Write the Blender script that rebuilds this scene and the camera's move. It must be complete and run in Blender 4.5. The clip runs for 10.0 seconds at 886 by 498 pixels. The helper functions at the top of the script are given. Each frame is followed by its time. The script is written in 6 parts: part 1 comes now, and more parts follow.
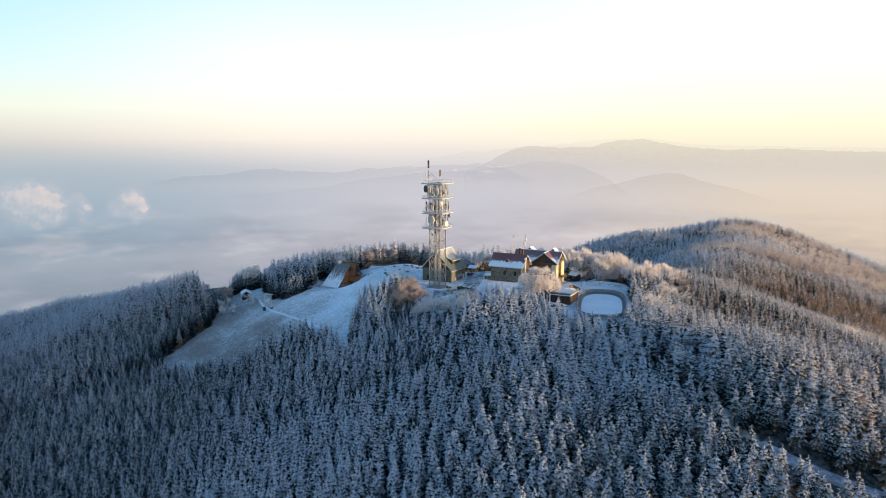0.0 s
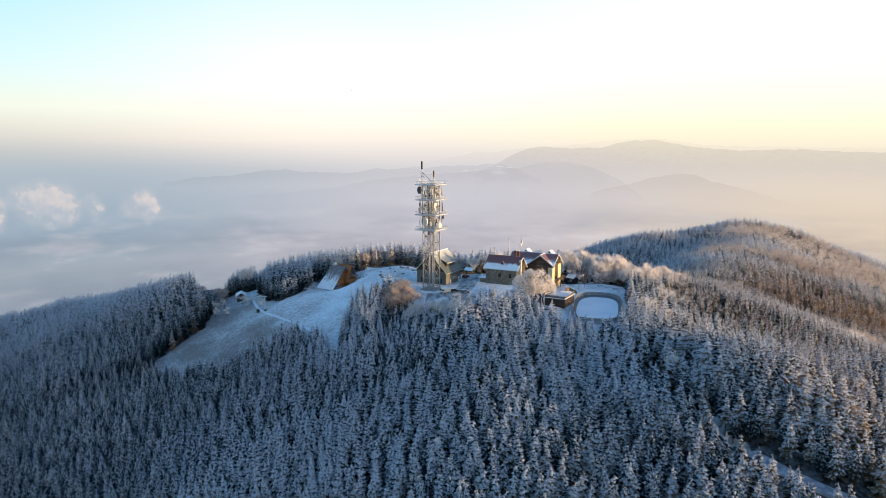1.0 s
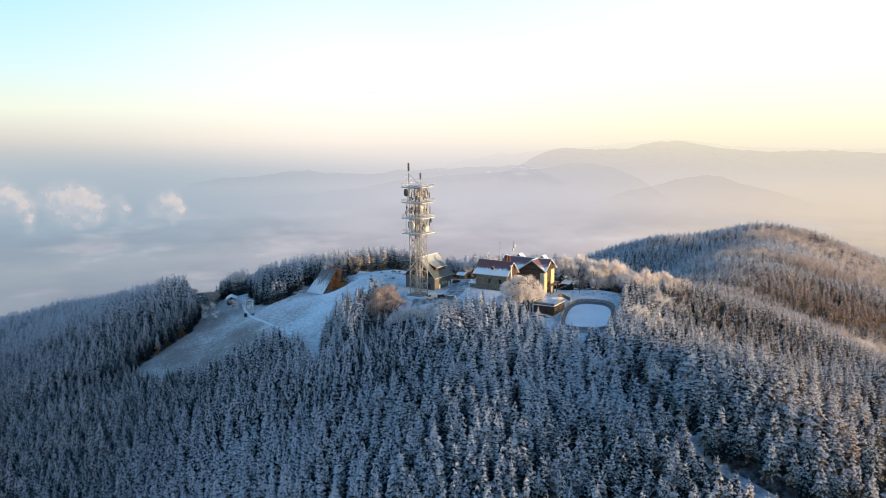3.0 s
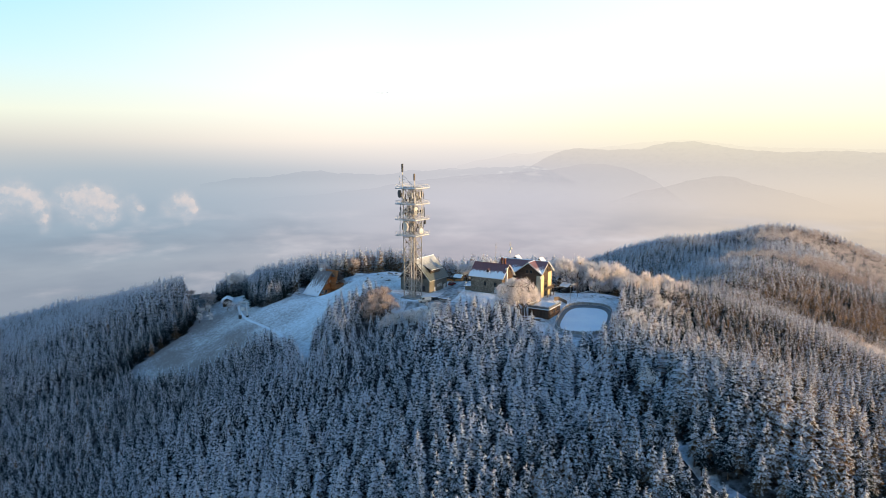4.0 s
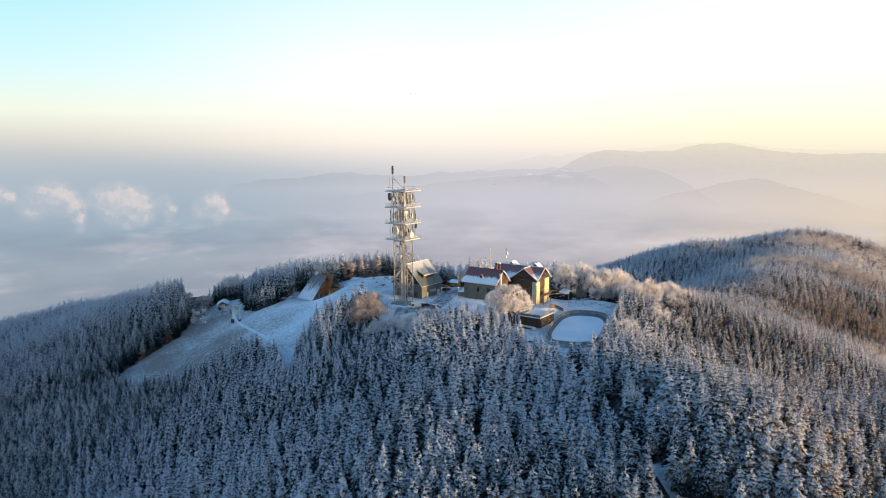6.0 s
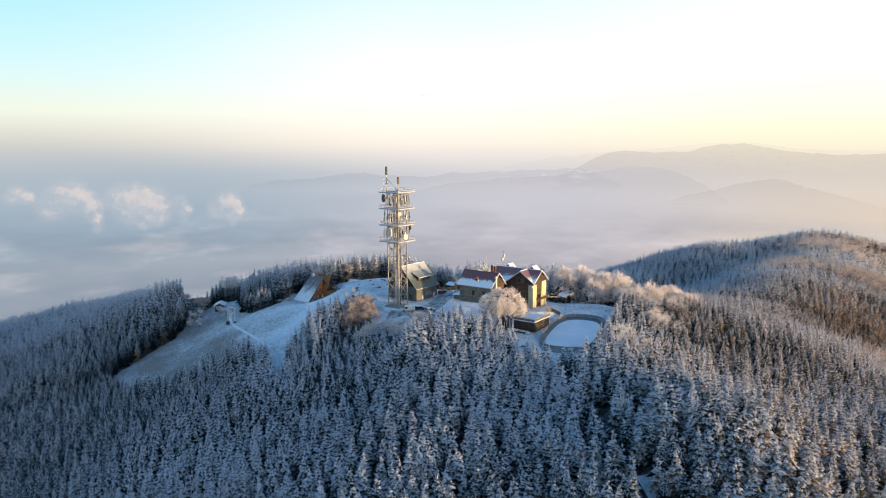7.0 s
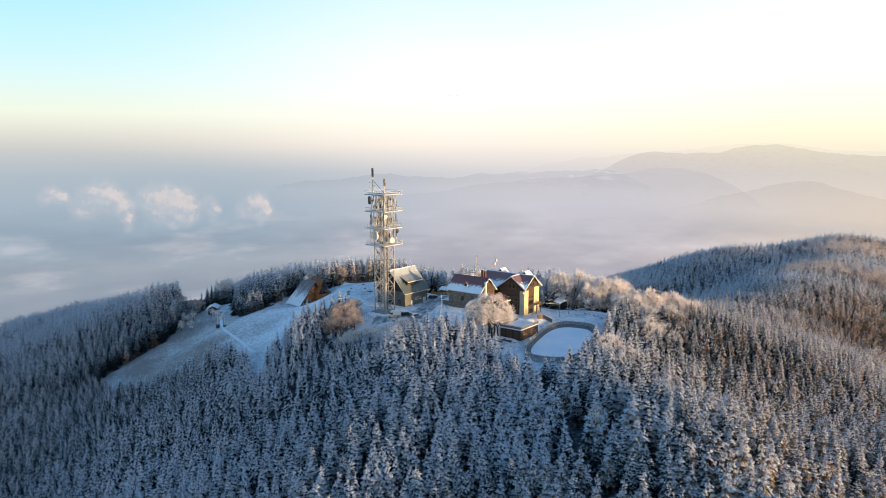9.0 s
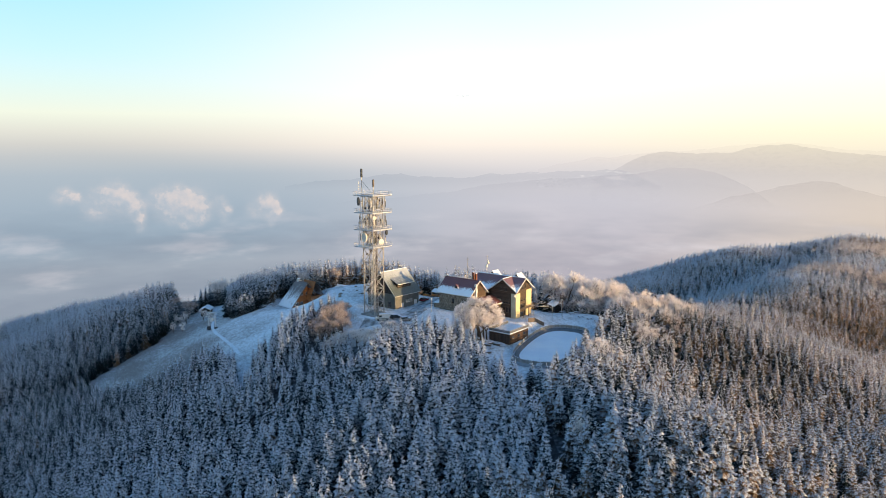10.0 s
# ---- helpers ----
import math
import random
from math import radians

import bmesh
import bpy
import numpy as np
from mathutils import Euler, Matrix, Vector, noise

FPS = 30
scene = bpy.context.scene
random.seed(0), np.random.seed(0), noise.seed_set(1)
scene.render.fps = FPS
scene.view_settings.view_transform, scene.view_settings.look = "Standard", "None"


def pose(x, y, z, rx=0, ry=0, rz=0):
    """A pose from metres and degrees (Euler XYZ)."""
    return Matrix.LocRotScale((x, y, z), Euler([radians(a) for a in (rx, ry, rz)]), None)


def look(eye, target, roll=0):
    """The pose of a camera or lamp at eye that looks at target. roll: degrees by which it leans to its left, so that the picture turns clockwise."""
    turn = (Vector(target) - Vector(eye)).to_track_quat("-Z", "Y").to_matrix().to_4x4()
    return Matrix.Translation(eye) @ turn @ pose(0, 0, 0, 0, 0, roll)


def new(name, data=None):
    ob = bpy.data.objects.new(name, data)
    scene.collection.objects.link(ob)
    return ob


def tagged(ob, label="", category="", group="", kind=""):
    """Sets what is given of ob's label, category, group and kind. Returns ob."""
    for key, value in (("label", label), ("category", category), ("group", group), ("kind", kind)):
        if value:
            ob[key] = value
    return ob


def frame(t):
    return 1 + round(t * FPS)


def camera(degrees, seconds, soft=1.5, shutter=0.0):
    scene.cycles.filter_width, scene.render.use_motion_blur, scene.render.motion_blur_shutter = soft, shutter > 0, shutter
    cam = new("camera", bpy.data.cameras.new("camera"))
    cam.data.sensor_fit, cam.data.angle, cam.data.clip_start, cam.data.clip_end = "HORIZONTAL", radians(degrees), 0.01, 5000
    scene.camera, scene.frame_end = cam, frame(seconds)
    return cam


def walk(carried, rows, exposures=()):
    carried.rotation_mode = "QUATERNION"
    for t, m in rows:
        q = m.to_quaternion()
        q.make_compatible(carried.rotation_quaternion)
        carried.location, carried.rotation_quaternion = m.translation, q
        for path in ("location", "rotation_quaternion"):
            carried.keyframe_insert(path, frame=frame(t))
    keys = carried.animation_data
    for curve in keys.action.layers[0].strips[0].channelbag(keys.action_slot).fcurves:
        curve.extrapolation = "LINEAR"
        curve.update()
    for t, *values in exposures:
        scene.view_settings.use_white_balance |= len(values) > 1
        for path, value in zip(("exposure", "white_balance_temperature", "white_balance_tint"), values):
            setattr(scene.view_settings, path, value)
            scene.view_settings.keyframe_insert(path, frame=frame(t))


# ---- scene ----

cam = camera(63.9, 10.0, soft=0.5)
METRES, EYE, TILT, LEAN, TURN = 88.0, 58.5, -8.6, 0.0, 0.0
ROWS = [
    (0.0, 0.0, 0.0, 0.0, 0.0, 0.0, -0.0),
    (0.5, 0.0394, 0.022, 0.0036, 0.43, 0.01, -0.06),
    (1.0, 0.0841, 0.047, 0.0068, 0.93, 0.05, -0.12),
    (1.5, 0.1276, 0.0727, 0.0109, 1.34, 0.06, -0.17),
    (2.0, 0.1712, 0.0991, 0.0149, 1.89, 0.08, -0.25),
    (2.5, 0.2143, 0.1259, 0.0186, 2.42, 0.11, -0.33),
    (4.0, 0.3366, 0.2062, 0.0308, 3.99, 0.16, -0.56),
    (4.5, 0.3777, 0.2341, 0.0351, 4.49, 0.18, -0.64),
    (5.0, 0.4196, 0.2627, 0.0394, 5.19, 0.2, -0.74),
    (5.5, 0.4609, 0.2914, 0.0432, 5.86, 0.23, -0.86),
    (7.0, 0.5848, 0.3797, 0.0563, 7.69, 0.28, -1.14),
    (7.5, 0.6255, 0.4098, 0.0609, 8.32, 0.28, -1.23),
    (8.0, 0.6617, 0.4369, 0.0648, 8.85, 0.29, -1.31),
    (8.5, 0.7019, 0.4676, 0.0696, 9.42, 0.29, -1.39),
    (9.0, 0.7419, 0.4989, 0.074, 10.01, 0.3, -1.49),
    (9.5, 0.7814, 0.5304, 0.0791, 10.59, 0.28, -1.57),
    (10.0, 0.8212, 0.5622, 0.0836, 10.94, 0.29, -1.58),
]
walk(cam, [(t, pose(0, 0, EYE, TILT, LEAN, TURN) @ pose(METRES * x, METRES * y, METRES * z, 90 + pitch, roll, yaw)) for t, x, y, z, yaw, pitch, roll in ROWS])


# ------------------------------------------------------------ light
SUN_AZIMUTH, SUN_HEIGHT = 110.0, 4.7        # degrees, clockwise from the first view, above the horizon
GLOW = 10.0
EXPOSURE = 0.5
DAY = 1.06 / 2 ** EXPOSURE      # brightness of sky and distance under that exposure
SKY_EYE = (38.0, 25.0, 58.5)


def srgb(r, g, b, a=1.0):
    """A linear colour from display values 0 to 255."""
    return tuple(((c / 255 + 0.055) / 1.055) ** 2.4 if c > 10 else c / 255 / 12.92 for c in (r, g, b)) + (a,)


class Nodes:
    """A short way to write node trees."""

    def __init__(self, tree):
        self.tree = tree
        tree.nodes.clear()

    def add(self, kind, values=None, **settings):
        n = self.tree.nodes.new(kind)
        for key, value in settings.items():
            if key == "operation":
                n.operation = value
            elif key == "blend_type":
                n.blend_type = value
            elif key == "data_type":
                n.data_type = value
            elif key == "attribute_name":
                n.attribute_name = value
            elif key == "feature":
                n.feature = value
            elif key == "noise_dimensions":
                n.noise_dimensions = value
        for key, value in (values or {}).items():
            self.plug(n.inputs[key], value)
        return n

    def plug(self, socket, value):
        if isinstance(value, bpy.types.NodeSocket):
            self.tree.links.new(value, socket)
        else:
            socket.default_value = value

    def math(self, op, a, b=0.0, c=0.0):
        return self.add("ShaderNodeMath", {0: a, 1: b, 2: c}, operation=op).outputs[0]

    def vmath(self, op, a, b=(0, 0, 0)):
        return self.add("ShaderNodeVectorMath", {0: a, 1: b}, operation=op).outputs[0]

    def ramp(self, fac, stops):
        n = self.add("ShaderNodeValToRGB", {0: fac})
        e = n.color_ramp.elements
        while len(e) > 1:
            e.remove(e[-1])
        e[0].position, e[0].color = stops[0]
        for p, c in stops[1:]:
            e.new(p).color = c
        return n.outputs[0]

    def step(self, fac, lo, hi):
        n = self.add("ShaderNodeMapRange", {0: fac, 1: lo, 2: hi})
        n.interpolation_type = "SMOOTHSTEP"
        return n.outputs[0]

    def mix(self, fac, a, b, mode="MIX"):
        n = self.add("ShaderNodeMixRGB", {0: fac, 1: a, 2: b}, blend_type=mode)
        return n.outputs[0]

    def noise(self, vector, scale, detail=4.0, rough=0.55):
        n = self.add("ShaderNodeTexNoise", {"Vector": vector, "Scale": scale, "Detail": detail, "Roughness": rough})
        return n.outputs[0]


# colours of sky (above 0) and of the mist below it, by the sine of the height, towards the first view's left, middle and right
HEIGHTS = (-0.238, -0.193, -0.153, -0.114, -0.074, -0.034, -0.011, 0.004, 0.020, 0.043, 0.081, 0.118, 0.190, 0.45, 1.0)
SKY_LEFT = "8c96a6 96a0ae a0aab6 98aaba a2b2c0 aebac4 c0c4c6 d0cfca e0dfd4 eff4e2 def6f3 ccf4ff b2ebff 70b8ee 4490de"
SKY_MIDDLE = "a8a6b0 b2aeb8 bcb6be c6c2ca c8c6ce d6d2d4 eae2dc f9eee2 fef6e8 fffef2 ffffff fcffff e4f8ff 8cc8f4 4490de"
SKY_RIGHT = "b8a898 c8b4a0 d4c0ac dccab6 e0d0be e4d9cb f2e7d3 faf0d6 fff8da fffde8 fffff6 ffffff fafcff a8d2f2 4490de"


def sky_colour(n, direction):
    """The colour of sky or far mist in a direction (a unit vector)."""
    xyz = n.add("ShaderNodeSeparateXYZ", {0: direction})
    x, y, z = xyz.outputs
    fac = n.math("MULTIPLY_ADD", z, 1 / 1.25, 0.25 / 1.25)
    cols = []
    for text in (SKY_LEFT, SKY_MIDDLE, SKY_RIGHT):
        cols.append(n.ramp(fac, [((h + 0.25) / 1.25, srgb(int(c[0:2], 16), int(c[2:4], 16), int(c[4:6], 16))) for h, c in zip(HEIGHTS, text.split())]))
    flat = n.math("SQRT", n.math("ADD", n.math("MULTIPLY", x, x), n.math("MULTIPLY", y, y)))
    side = n.math("DIVIDE", x, n.math("MAXIMUM", flat, 0.01))
    side = n.math("ADD", side, n.math("MULTIPLY_ADD", n.step(z, -0.05, 0.01), 0.16, 0.04))
    a = n.mix(n.step(side, -0.46, 0.04), cols[0], cols[1])
    return n.mix(n.step(side, 0.06, 0.54), a, cols[2])


world = bpy.data.worlds.new("sky")
scene.world = world
world.use_nodes = True
n = Nodes(world.node_tree)
direction = n.add("ShaderNodeTexCoord").outputs["Generated"]
near = sky_colour(n, direction)
sky = n.add("ShaderNodeTexSky")
sky.sky_type, sky.sun_disc = "NISHITA", False
sky.sun_elevation, sky.sun_rotation = radians(SUN_HEIGHT), radians(SUN_AZIMUTH)
sky.altitude, sky.air_density, sky.dust_density = 1000, 1.0, 1.0
high = n.mix(1.0, sky.outputs[0], (0.3, 0.3, 0.3, 1), "MULTIPLY")
up = n.add("ShaderNodeSeparateXYZ", {0: direction}).outputs[2]
both = n.mix(n.math("MULTIPLY", n.step(up, 0.2, 0.7), 0.3), near, high)
# the bright glow of the sky round the low sun
toward = n.add("ShaderNodeVectorMath", {0: direction, 1: (math.sin(radians(SUN_AZIMUTH)) * 0.985, math.cos(radians(SUN_AZIMUTH)) * 0.985, 0.08)}, operation="DOT_PRODUCT").outputs["Value"]
halo = n.math("POWER", n.math("MAXIMUM", toward, 0.0), 30.0)
glow = n.mix(n.math("MINIMUM", halo, 1.0), (0, 0, 0, 1), (GLOW * 1.0, GLOW * 0.65, GLOW * 0.24, 1))
both = n.mix(1.0, both, glow, "ADD")
back = n.add("ShaderNodeBackground", {0: both, 1: DAY})
out = n.add("ShaderNodeOutputWorld", {0: back.outputs[0]})

lamp = bpy.data.lights.new("sun", "SUN")
lamp.energy, lamp.angle, lamp.color = 5.6, radians(1.5), (1.0, 0.65, 0.30)
a, e = radians(SUN_AZIMUTH), radians(SUN_HEIGHT)
sun_way = Vector((math.sin(a) * math.cos(e), math.cos(a) * math.cos(e), math.sin(e)))
new("sun", lamp).matrix_world = look(sun_way * 400, (0, 0, 0))
scene.view_settings.exposure = EXPOSURE


# ------------------------------------------------------------ materials
def material(name, build, rough=0.8, metal=0.0, spec=0.3, relief=0.08, thin=0.0):
    """A principled material; build(n, p) returns its colour and, or None, a height for relief."""
    m = bpy.data.materials.new(name)
    m.use_nodes = True
    n = Nodes(m.node_tree)
    place = n.add("ShaderNodeTexCoord").outputs["Object"]
    colour, height = build(n, place)
    b = n.add("ShaderNodeBsdfPrincipled", {"Base Color": colour, "Roughness": rough, "Metallic": metal, "Specular IOR Level": spec})
    if height is not None:
        bump = n.add("ShaderNodeBump", {"Strength": 0.6, "Distance": relief, "Height": height})
        n.tree.links.new(bump.outputs[0], b.inputs["Normal"])
    skin = b.outputs[0]
    if thin:
        through_light = n.add("ShaderNodeBsdfTranslucent", {0: colour}).outputs[0]
        skin = n.add("ShaderNodeMixShader", {0: thin, 1: skin, 2: through_light}).outputs[0]
    n.add("ShaderNodeOutputMaterial", {0: skin})
    return m


def worn(c0, c1, scale=1.5, fine=14.0):
    """Two shades in patches, with a fine grain."""
    def build(n, p):
        f = n.noise(p, scale)
        g = n.noise(p, fine, 3.0)
        c = n.mix(n.step(f, 0.3, 0.7), srgb(*c0), srgb(*c1))
        c = n.mix(n.math("MULTIPLY", g, 0.5), c, (0.5 * srgb(*c0)[0], 0.5 * srgb(*c0)[1], 0.5 * srgb(*c0)[2], 1))
        return c, g
    return build


def planked(c0, c1, pitch=0.18, axis=2):
    """Boards with dark joints, pitch metres apart along one axis."""
    def build(n, p):
        s = n.add("ShaderNodeSeparateXYZ", {0: p}).outputs[axis]
        cell = n.math("FLOOR", n.math("DIVIDE", s, pitch))
        tone = n.noise(n.add("ShaderNodeCombineXYZ", {0: cell, 1: 0.3, 2: 0.7}).outputs[0], 3.7, 0.0)
        grain = n.noise(p, 9.0, 5.0)
        joint = n.math("LESS_THAN", n.math("FRACT", n.math("DIVIDE", s, pitch)), 0.12)
        c = n.mix(n.step(n.math("ADD", tone, n.math("MULTIPLY", grain, 0.5)), 0.4, 1.0), srgb(*c0), srgb(*c1))
        c = n.mix(n.math("MULTIPLY", joint, 0.7), c, (0.01, 0.008, 0.006, 1))
        return c, n.math("SUBTRACT", grain, joint)
    return build


def snowy(c0, c1, amount=0.5, scale=0.6, seam=0.0, band=None, axis=0, thick=1.0, soft=0.06):
    """A roof skin with thin snow in patches, lying thicker below a height (above it in a reversed band, which paints
    sun), and standing seams seam metres apart along one axis.
    """
    def build(n, p):
        f = n.math("ADD", n.math("MULTIPLY", n.noise(p, scale), 0.7), n.math("MULTIPLY", n.noise(p, scale * 7), 0.3))
        c = n.mix(n.noise(p, 2.2), srgb(*c0), srgb(*c1))
        h = n.noise(p, 8.0)
        if seam:
            s = n.math("FRACT", n.math("DIVIDE", n.add("ShaderNodeSeparateXYZ", {0: p}).outputs[axis], seam))
            line = n.math("LESS_THAN", s, 0.1)
            c = n.mix(n.math("MULTIPLY", line, 0.45), c, (0.02, 0.02, 0.02, 1))
            h = n.math("ADD", h, line)
        if band:
            z = n.add("ShaderNodeSeparateXYZ", {0: p}).outputs[2]
            streak = n.noise(n.vmath("MULTIPLY", p, (3.0, 0.5, 0.5) if axis == 0 else (0.5, 3.0, 0.5)), 1.0, 4.0, 0.7)
            lie = n.math("DIVIDE", n.math("SUBTRACT", (band[0] + band[1]) / 2, z), band[1] - band[0])
            f = n.math("ADD", n.math("MULTIPLY", f, 0.4), n.math("ADD", n.math("MULTIPLY", streak, 0.8), n.math("MULTIPLY", lie, 0.6)))
        c = n.mix(n.math("MULTIPLY", n.step(f, 1.02 - amount - soft, 1.02 - amount + soft), thick), c, srgb(225, 232, 240))
        return c, h
    return build


def snow_field(n, p):
    """Thin snow with grass and heather showing through."""
    f = n.noise(p, 0.05, 6.0, 0.6)
    g = n.noise(p, 0.9, 6.0, 0.7)
    h = n.noise(p, 2.6, 5.0, 0.8)
    lean = n.step(n.add("ShaderNodeSeparateXYZ", {0: p}).outputs[2], -14.0, -24.0)
    amount = n.math("ADD", n.math("MULTIPLY", f, 0.5), n.math("ADD", n.math("MULTIPLY", g, 0.52), n.math("MULTIPLY", h, 0.34)))
    bare = n.step(n.math("ADD", amount, n.math("MULTIPLY", lean, 0.19)), 0.55, 0.92)
    c = n.mix(bare, srgb(224, 230, 238), srgb(126, 118, 116))
    return c, n.math("ADD", g, h)


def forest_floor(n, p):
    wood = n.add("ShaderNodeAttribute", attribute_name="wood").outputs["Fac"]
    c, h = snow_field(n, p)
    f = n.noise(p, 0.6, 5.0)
    # brown floor with thin snow, toned darker to paint shade between the trees
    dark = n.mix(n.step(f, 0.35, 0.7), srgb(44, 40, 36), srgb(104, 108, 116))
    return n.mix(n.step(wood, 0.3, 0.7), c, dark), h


def needles(n, p):
    """Spruce needles under rime: the attribute rime is thick on twig ends and upper sides, and thinned low down to
    paint shade.
    """
    rime = n.add("ShaderNodeAttribute", attribute_name="rime").outputs["Fac"]
    tone = n.add("ShaderNodeAttribute", attribute_name="tone").outputs["Fac"]
    grain = n.noise(p, 4.2, 3.0, 0.75)
    patch = n.noise(p, 1.3, 2.0)
    amount = n.math("ADD", rime, n.math("ADD", n.math("MULTIPLY", n.math("SUBTRACT", grain, 0.5), 2.1), n.math("MULTIPLY", n.math("SUBTRACT", patch, 0.5), 0.5)))
    amount = n.math("ADD", amount, n.math("MULTIPLY", n.math("SUBTRACT", tone, 0.5), 0.55))
    green = n.mix(n.step(tone, 0.45, 1.0), srgb(24, 38, 40), srgb(148, 116, 82))
    return n.mix(n.step(amount, 0.06, 0.72), green, srgb(214, 221, 232)), n.math("ADD", grain, n.math("MULTIPLY", n.noise(p, 2.5, 2.0), 1.5))


def rimed_twigs(n, p):
    tone = n.add("ShaderNodeAttribute", attribute_name="tone").outputs["Fac"]
    rime = n.add("ShaderNodeAttribute", attribute_name="rime").outputs["Fac"]
    grain = n.noise(p, 4.0, 3.0)
    bark = n.mix(tone, srgb(112, 92, 86), srgb(138, 116, 108))
    return n.mix(n.step(n.math("ADD", rime, n.math("MULTIPLY", n.math("SUBTRACT", grain, 0.5), 0.5)), 0.12, 0.85), bark, srgb(232, 226, 224)), None


def stonework(n, p):
    v = n.add("ShaderNodeTexVoronoi", {"Vector": p, "Scale": 2.2})
    d = n.add("ShaderNodeTexVoronoi", {"Vector": p, "Scale": 2.2}, feature="DISTANCE_TO_EDGE").outputs[0]
    tone = n.add("ShaderNodeSeparateXYZ", {0: v.outputs["Color"]}).outputs[0]
    c = n.mix(tone, srgb(96, 90, 82), srgb(142, 134, 122))
    edge = n.step(d, 0.0, 0.06)
    return n.mix(edge, srgb(66, 62, 58), c), edge


def plain(c, wear=0.12, scale=3.0):
    return worn(c, tuple(int(v * (1 - wear)) for v in c), scale)


M = {
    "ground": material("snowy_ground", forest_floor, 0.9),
    "needles": material("rimed_needles", needles, 0.85, 0.0, 0.2, 0.35, 0.35),
    "twigs": material("rimed_twigs", rimed_twigs, 0.85, 0.0, 0.2, 0.08, 0.3),
    "bark": material("spruce_bark", worn((78, 66, 56), (112, 100, 90), 2.0, 12.0), 0.9),
    # track coloured dark to stand in for the shade in its tree gap
    "track": material("shade_dark_track", worn((44, 42, 42), (80, 82, 88), 0.5, 5.0), 0.9),
    "asphalt": material("wet_asphalt", worn((62, 60, 60), (92, 92, 94), 0.35, 9.0), 0.6),
    "gravel": material("gravel_lot", worn((104, 102, 102), (206, 213, 223), 0.42, 5.0), 0.8),
    "verge": material("frosty_verge", worn((128, 134, 146), (188, 196, 210), 0.7, 6.0), 0.85),
    "snow": material("packed_snow", worn((226, 232, 240), (205, 214, 226), 0.5, 6.0), 0.75),
    "steel": material("galvanised_steel", worn((176, 174, 170), (146, 146, 146), 1.2, 16.0), 0.45, 0.35),
    "rime_steel": material("rimed_steel", worn((216, 218, 220), (182, 184, 186), 1.4, 9.0), 0.6, 0.1),
    "dark_steel": material("dark_coated_steel", worn((52, 56, 62), (72, 76, 80), 2.0), 0.5, 0.2),
    "white_plastic": material("white_fibreglass", plain((226, 224, 218)), 0.4),
    "grey_render": material("grey_render", worn((98, 98, 94), (118, 116, 110), 0.5, 10.0), 0.85),
    "dark_board": material("dark_board", planked((44, 40, 38), (66, 60, 56), 0.2, 0), 0.8),
    "brown_board": material("brown_board", planked((60, 50, 44), (88, 72, 60), 0.2, 2), 0.75),
    "warm_board": material("honey_board", planked((136, 84, 48), (176, 112, 66), 0.2, 2), 0.7),
    "kiosk_board": material("kiosk_board", planked((58, 46, 40), (84, 66, 56), 0.16, 0), 0.8),
    "yellow_render": material("yellow_render", worn((226, 208, 164), (208, 190, 146), 0.6, 9.0), 0.85),
    "cream_render": material("cream_render", worn((206, 196, 172), (186, 176, 154), 0.6, 9.0), 0.85),
    "stone": material("rubble_stone", stonework, 0.9),
    # reversed snow band pales the upper roof, painting in the sun on it
    "grey_roof": material("grey_sheet_roof", snowy((70, 80, 82), (92, 100, 100), 0.30, 0.9, 0.6, (9.5, 4.0), 1, 0.45, 0.3), 0.5),
    "orange_board": material("orange_board", planked((190, 120, 60), (214, 146, 80), 0.2, 2), 0.7),
    "white_paint": material("white_car_paint", plain((224, 224, 220)), 0.3, 0.0, 0.5),
    "red_roof": material("red_sheet_roof", snowy((106, 72, 78), (126, 90, 92), 0.46, 0.35, 0.6, (5.3, 8.6)), 0.45),
    "brown_roof": material("brown_sheet_roof", snowy((98, 94, 98), (126, 118, 120), 0.50, 0.6, 0.5, (-16, 0)), 0.5),
    "inn_roof": material("inn_sheet_roof", snowy((112, 82, 88), (134, 102, 106), 0.54, 0.4, 0.6, (5.2, 8.6)), 0.45),
    "link_roof": material("old_red_sheet", snowy((98, 60, 56), (118, 76, 70), 0.36, 0.5, 0.6), 0.45),
    "blue_roof": material("snowy_blue_roof", snowy((108, 122, 140), (130, 142, 156), 0.62, 0.5, 0.4), 0.5),
    "snow_roof": material("snow_covered_roof", snowy((150, 155, 160), (160, 165, 170), 0.85, 0.5), 0.7),
    "brick": material("chimney_brick", worn((104, 64, 50), (128, 80, 62), 3.0, 12.0), 0.85),
    "trim": material("white_trim", plain((222, 222, 220)), 0.6),
    "wood": material("weathered_wood", worn((96, 84, 74), (130, 118, 106), 3.0, 20.0), 0.8),
    "concrete": material("concrete", worn((134, 134, 132), (164, 166, 168), 0.8, 8.0), 0.85),
    # dark brown of the cables also paints the shade inside the tower core
    "feeder": material("feeder_cable", worn((70, 56, 48), (104, 86, 72), 1.5), 0.7),
    "red_paint": material("red_car_paint", plain((128, 22, 26)), 0.25, 0.0, 0.6),
    "rubber": material("black_rubber", plain((26, 26, 26)), 0.8),
    "ice": material("snowed_ice", worn((206, 220, 236), (222, 232, 242), 0.12, 3.0), 0.6),
    "basin": material("wet_concrete", worn((84, 88, 94), (112, 116, 122), 0.5, 5.0), 0.8),
    "grey_ice": material("trodden_slush", worn((140, 146, 156), (176, 184, 194), 0.3, 3.0), 0.7),
}


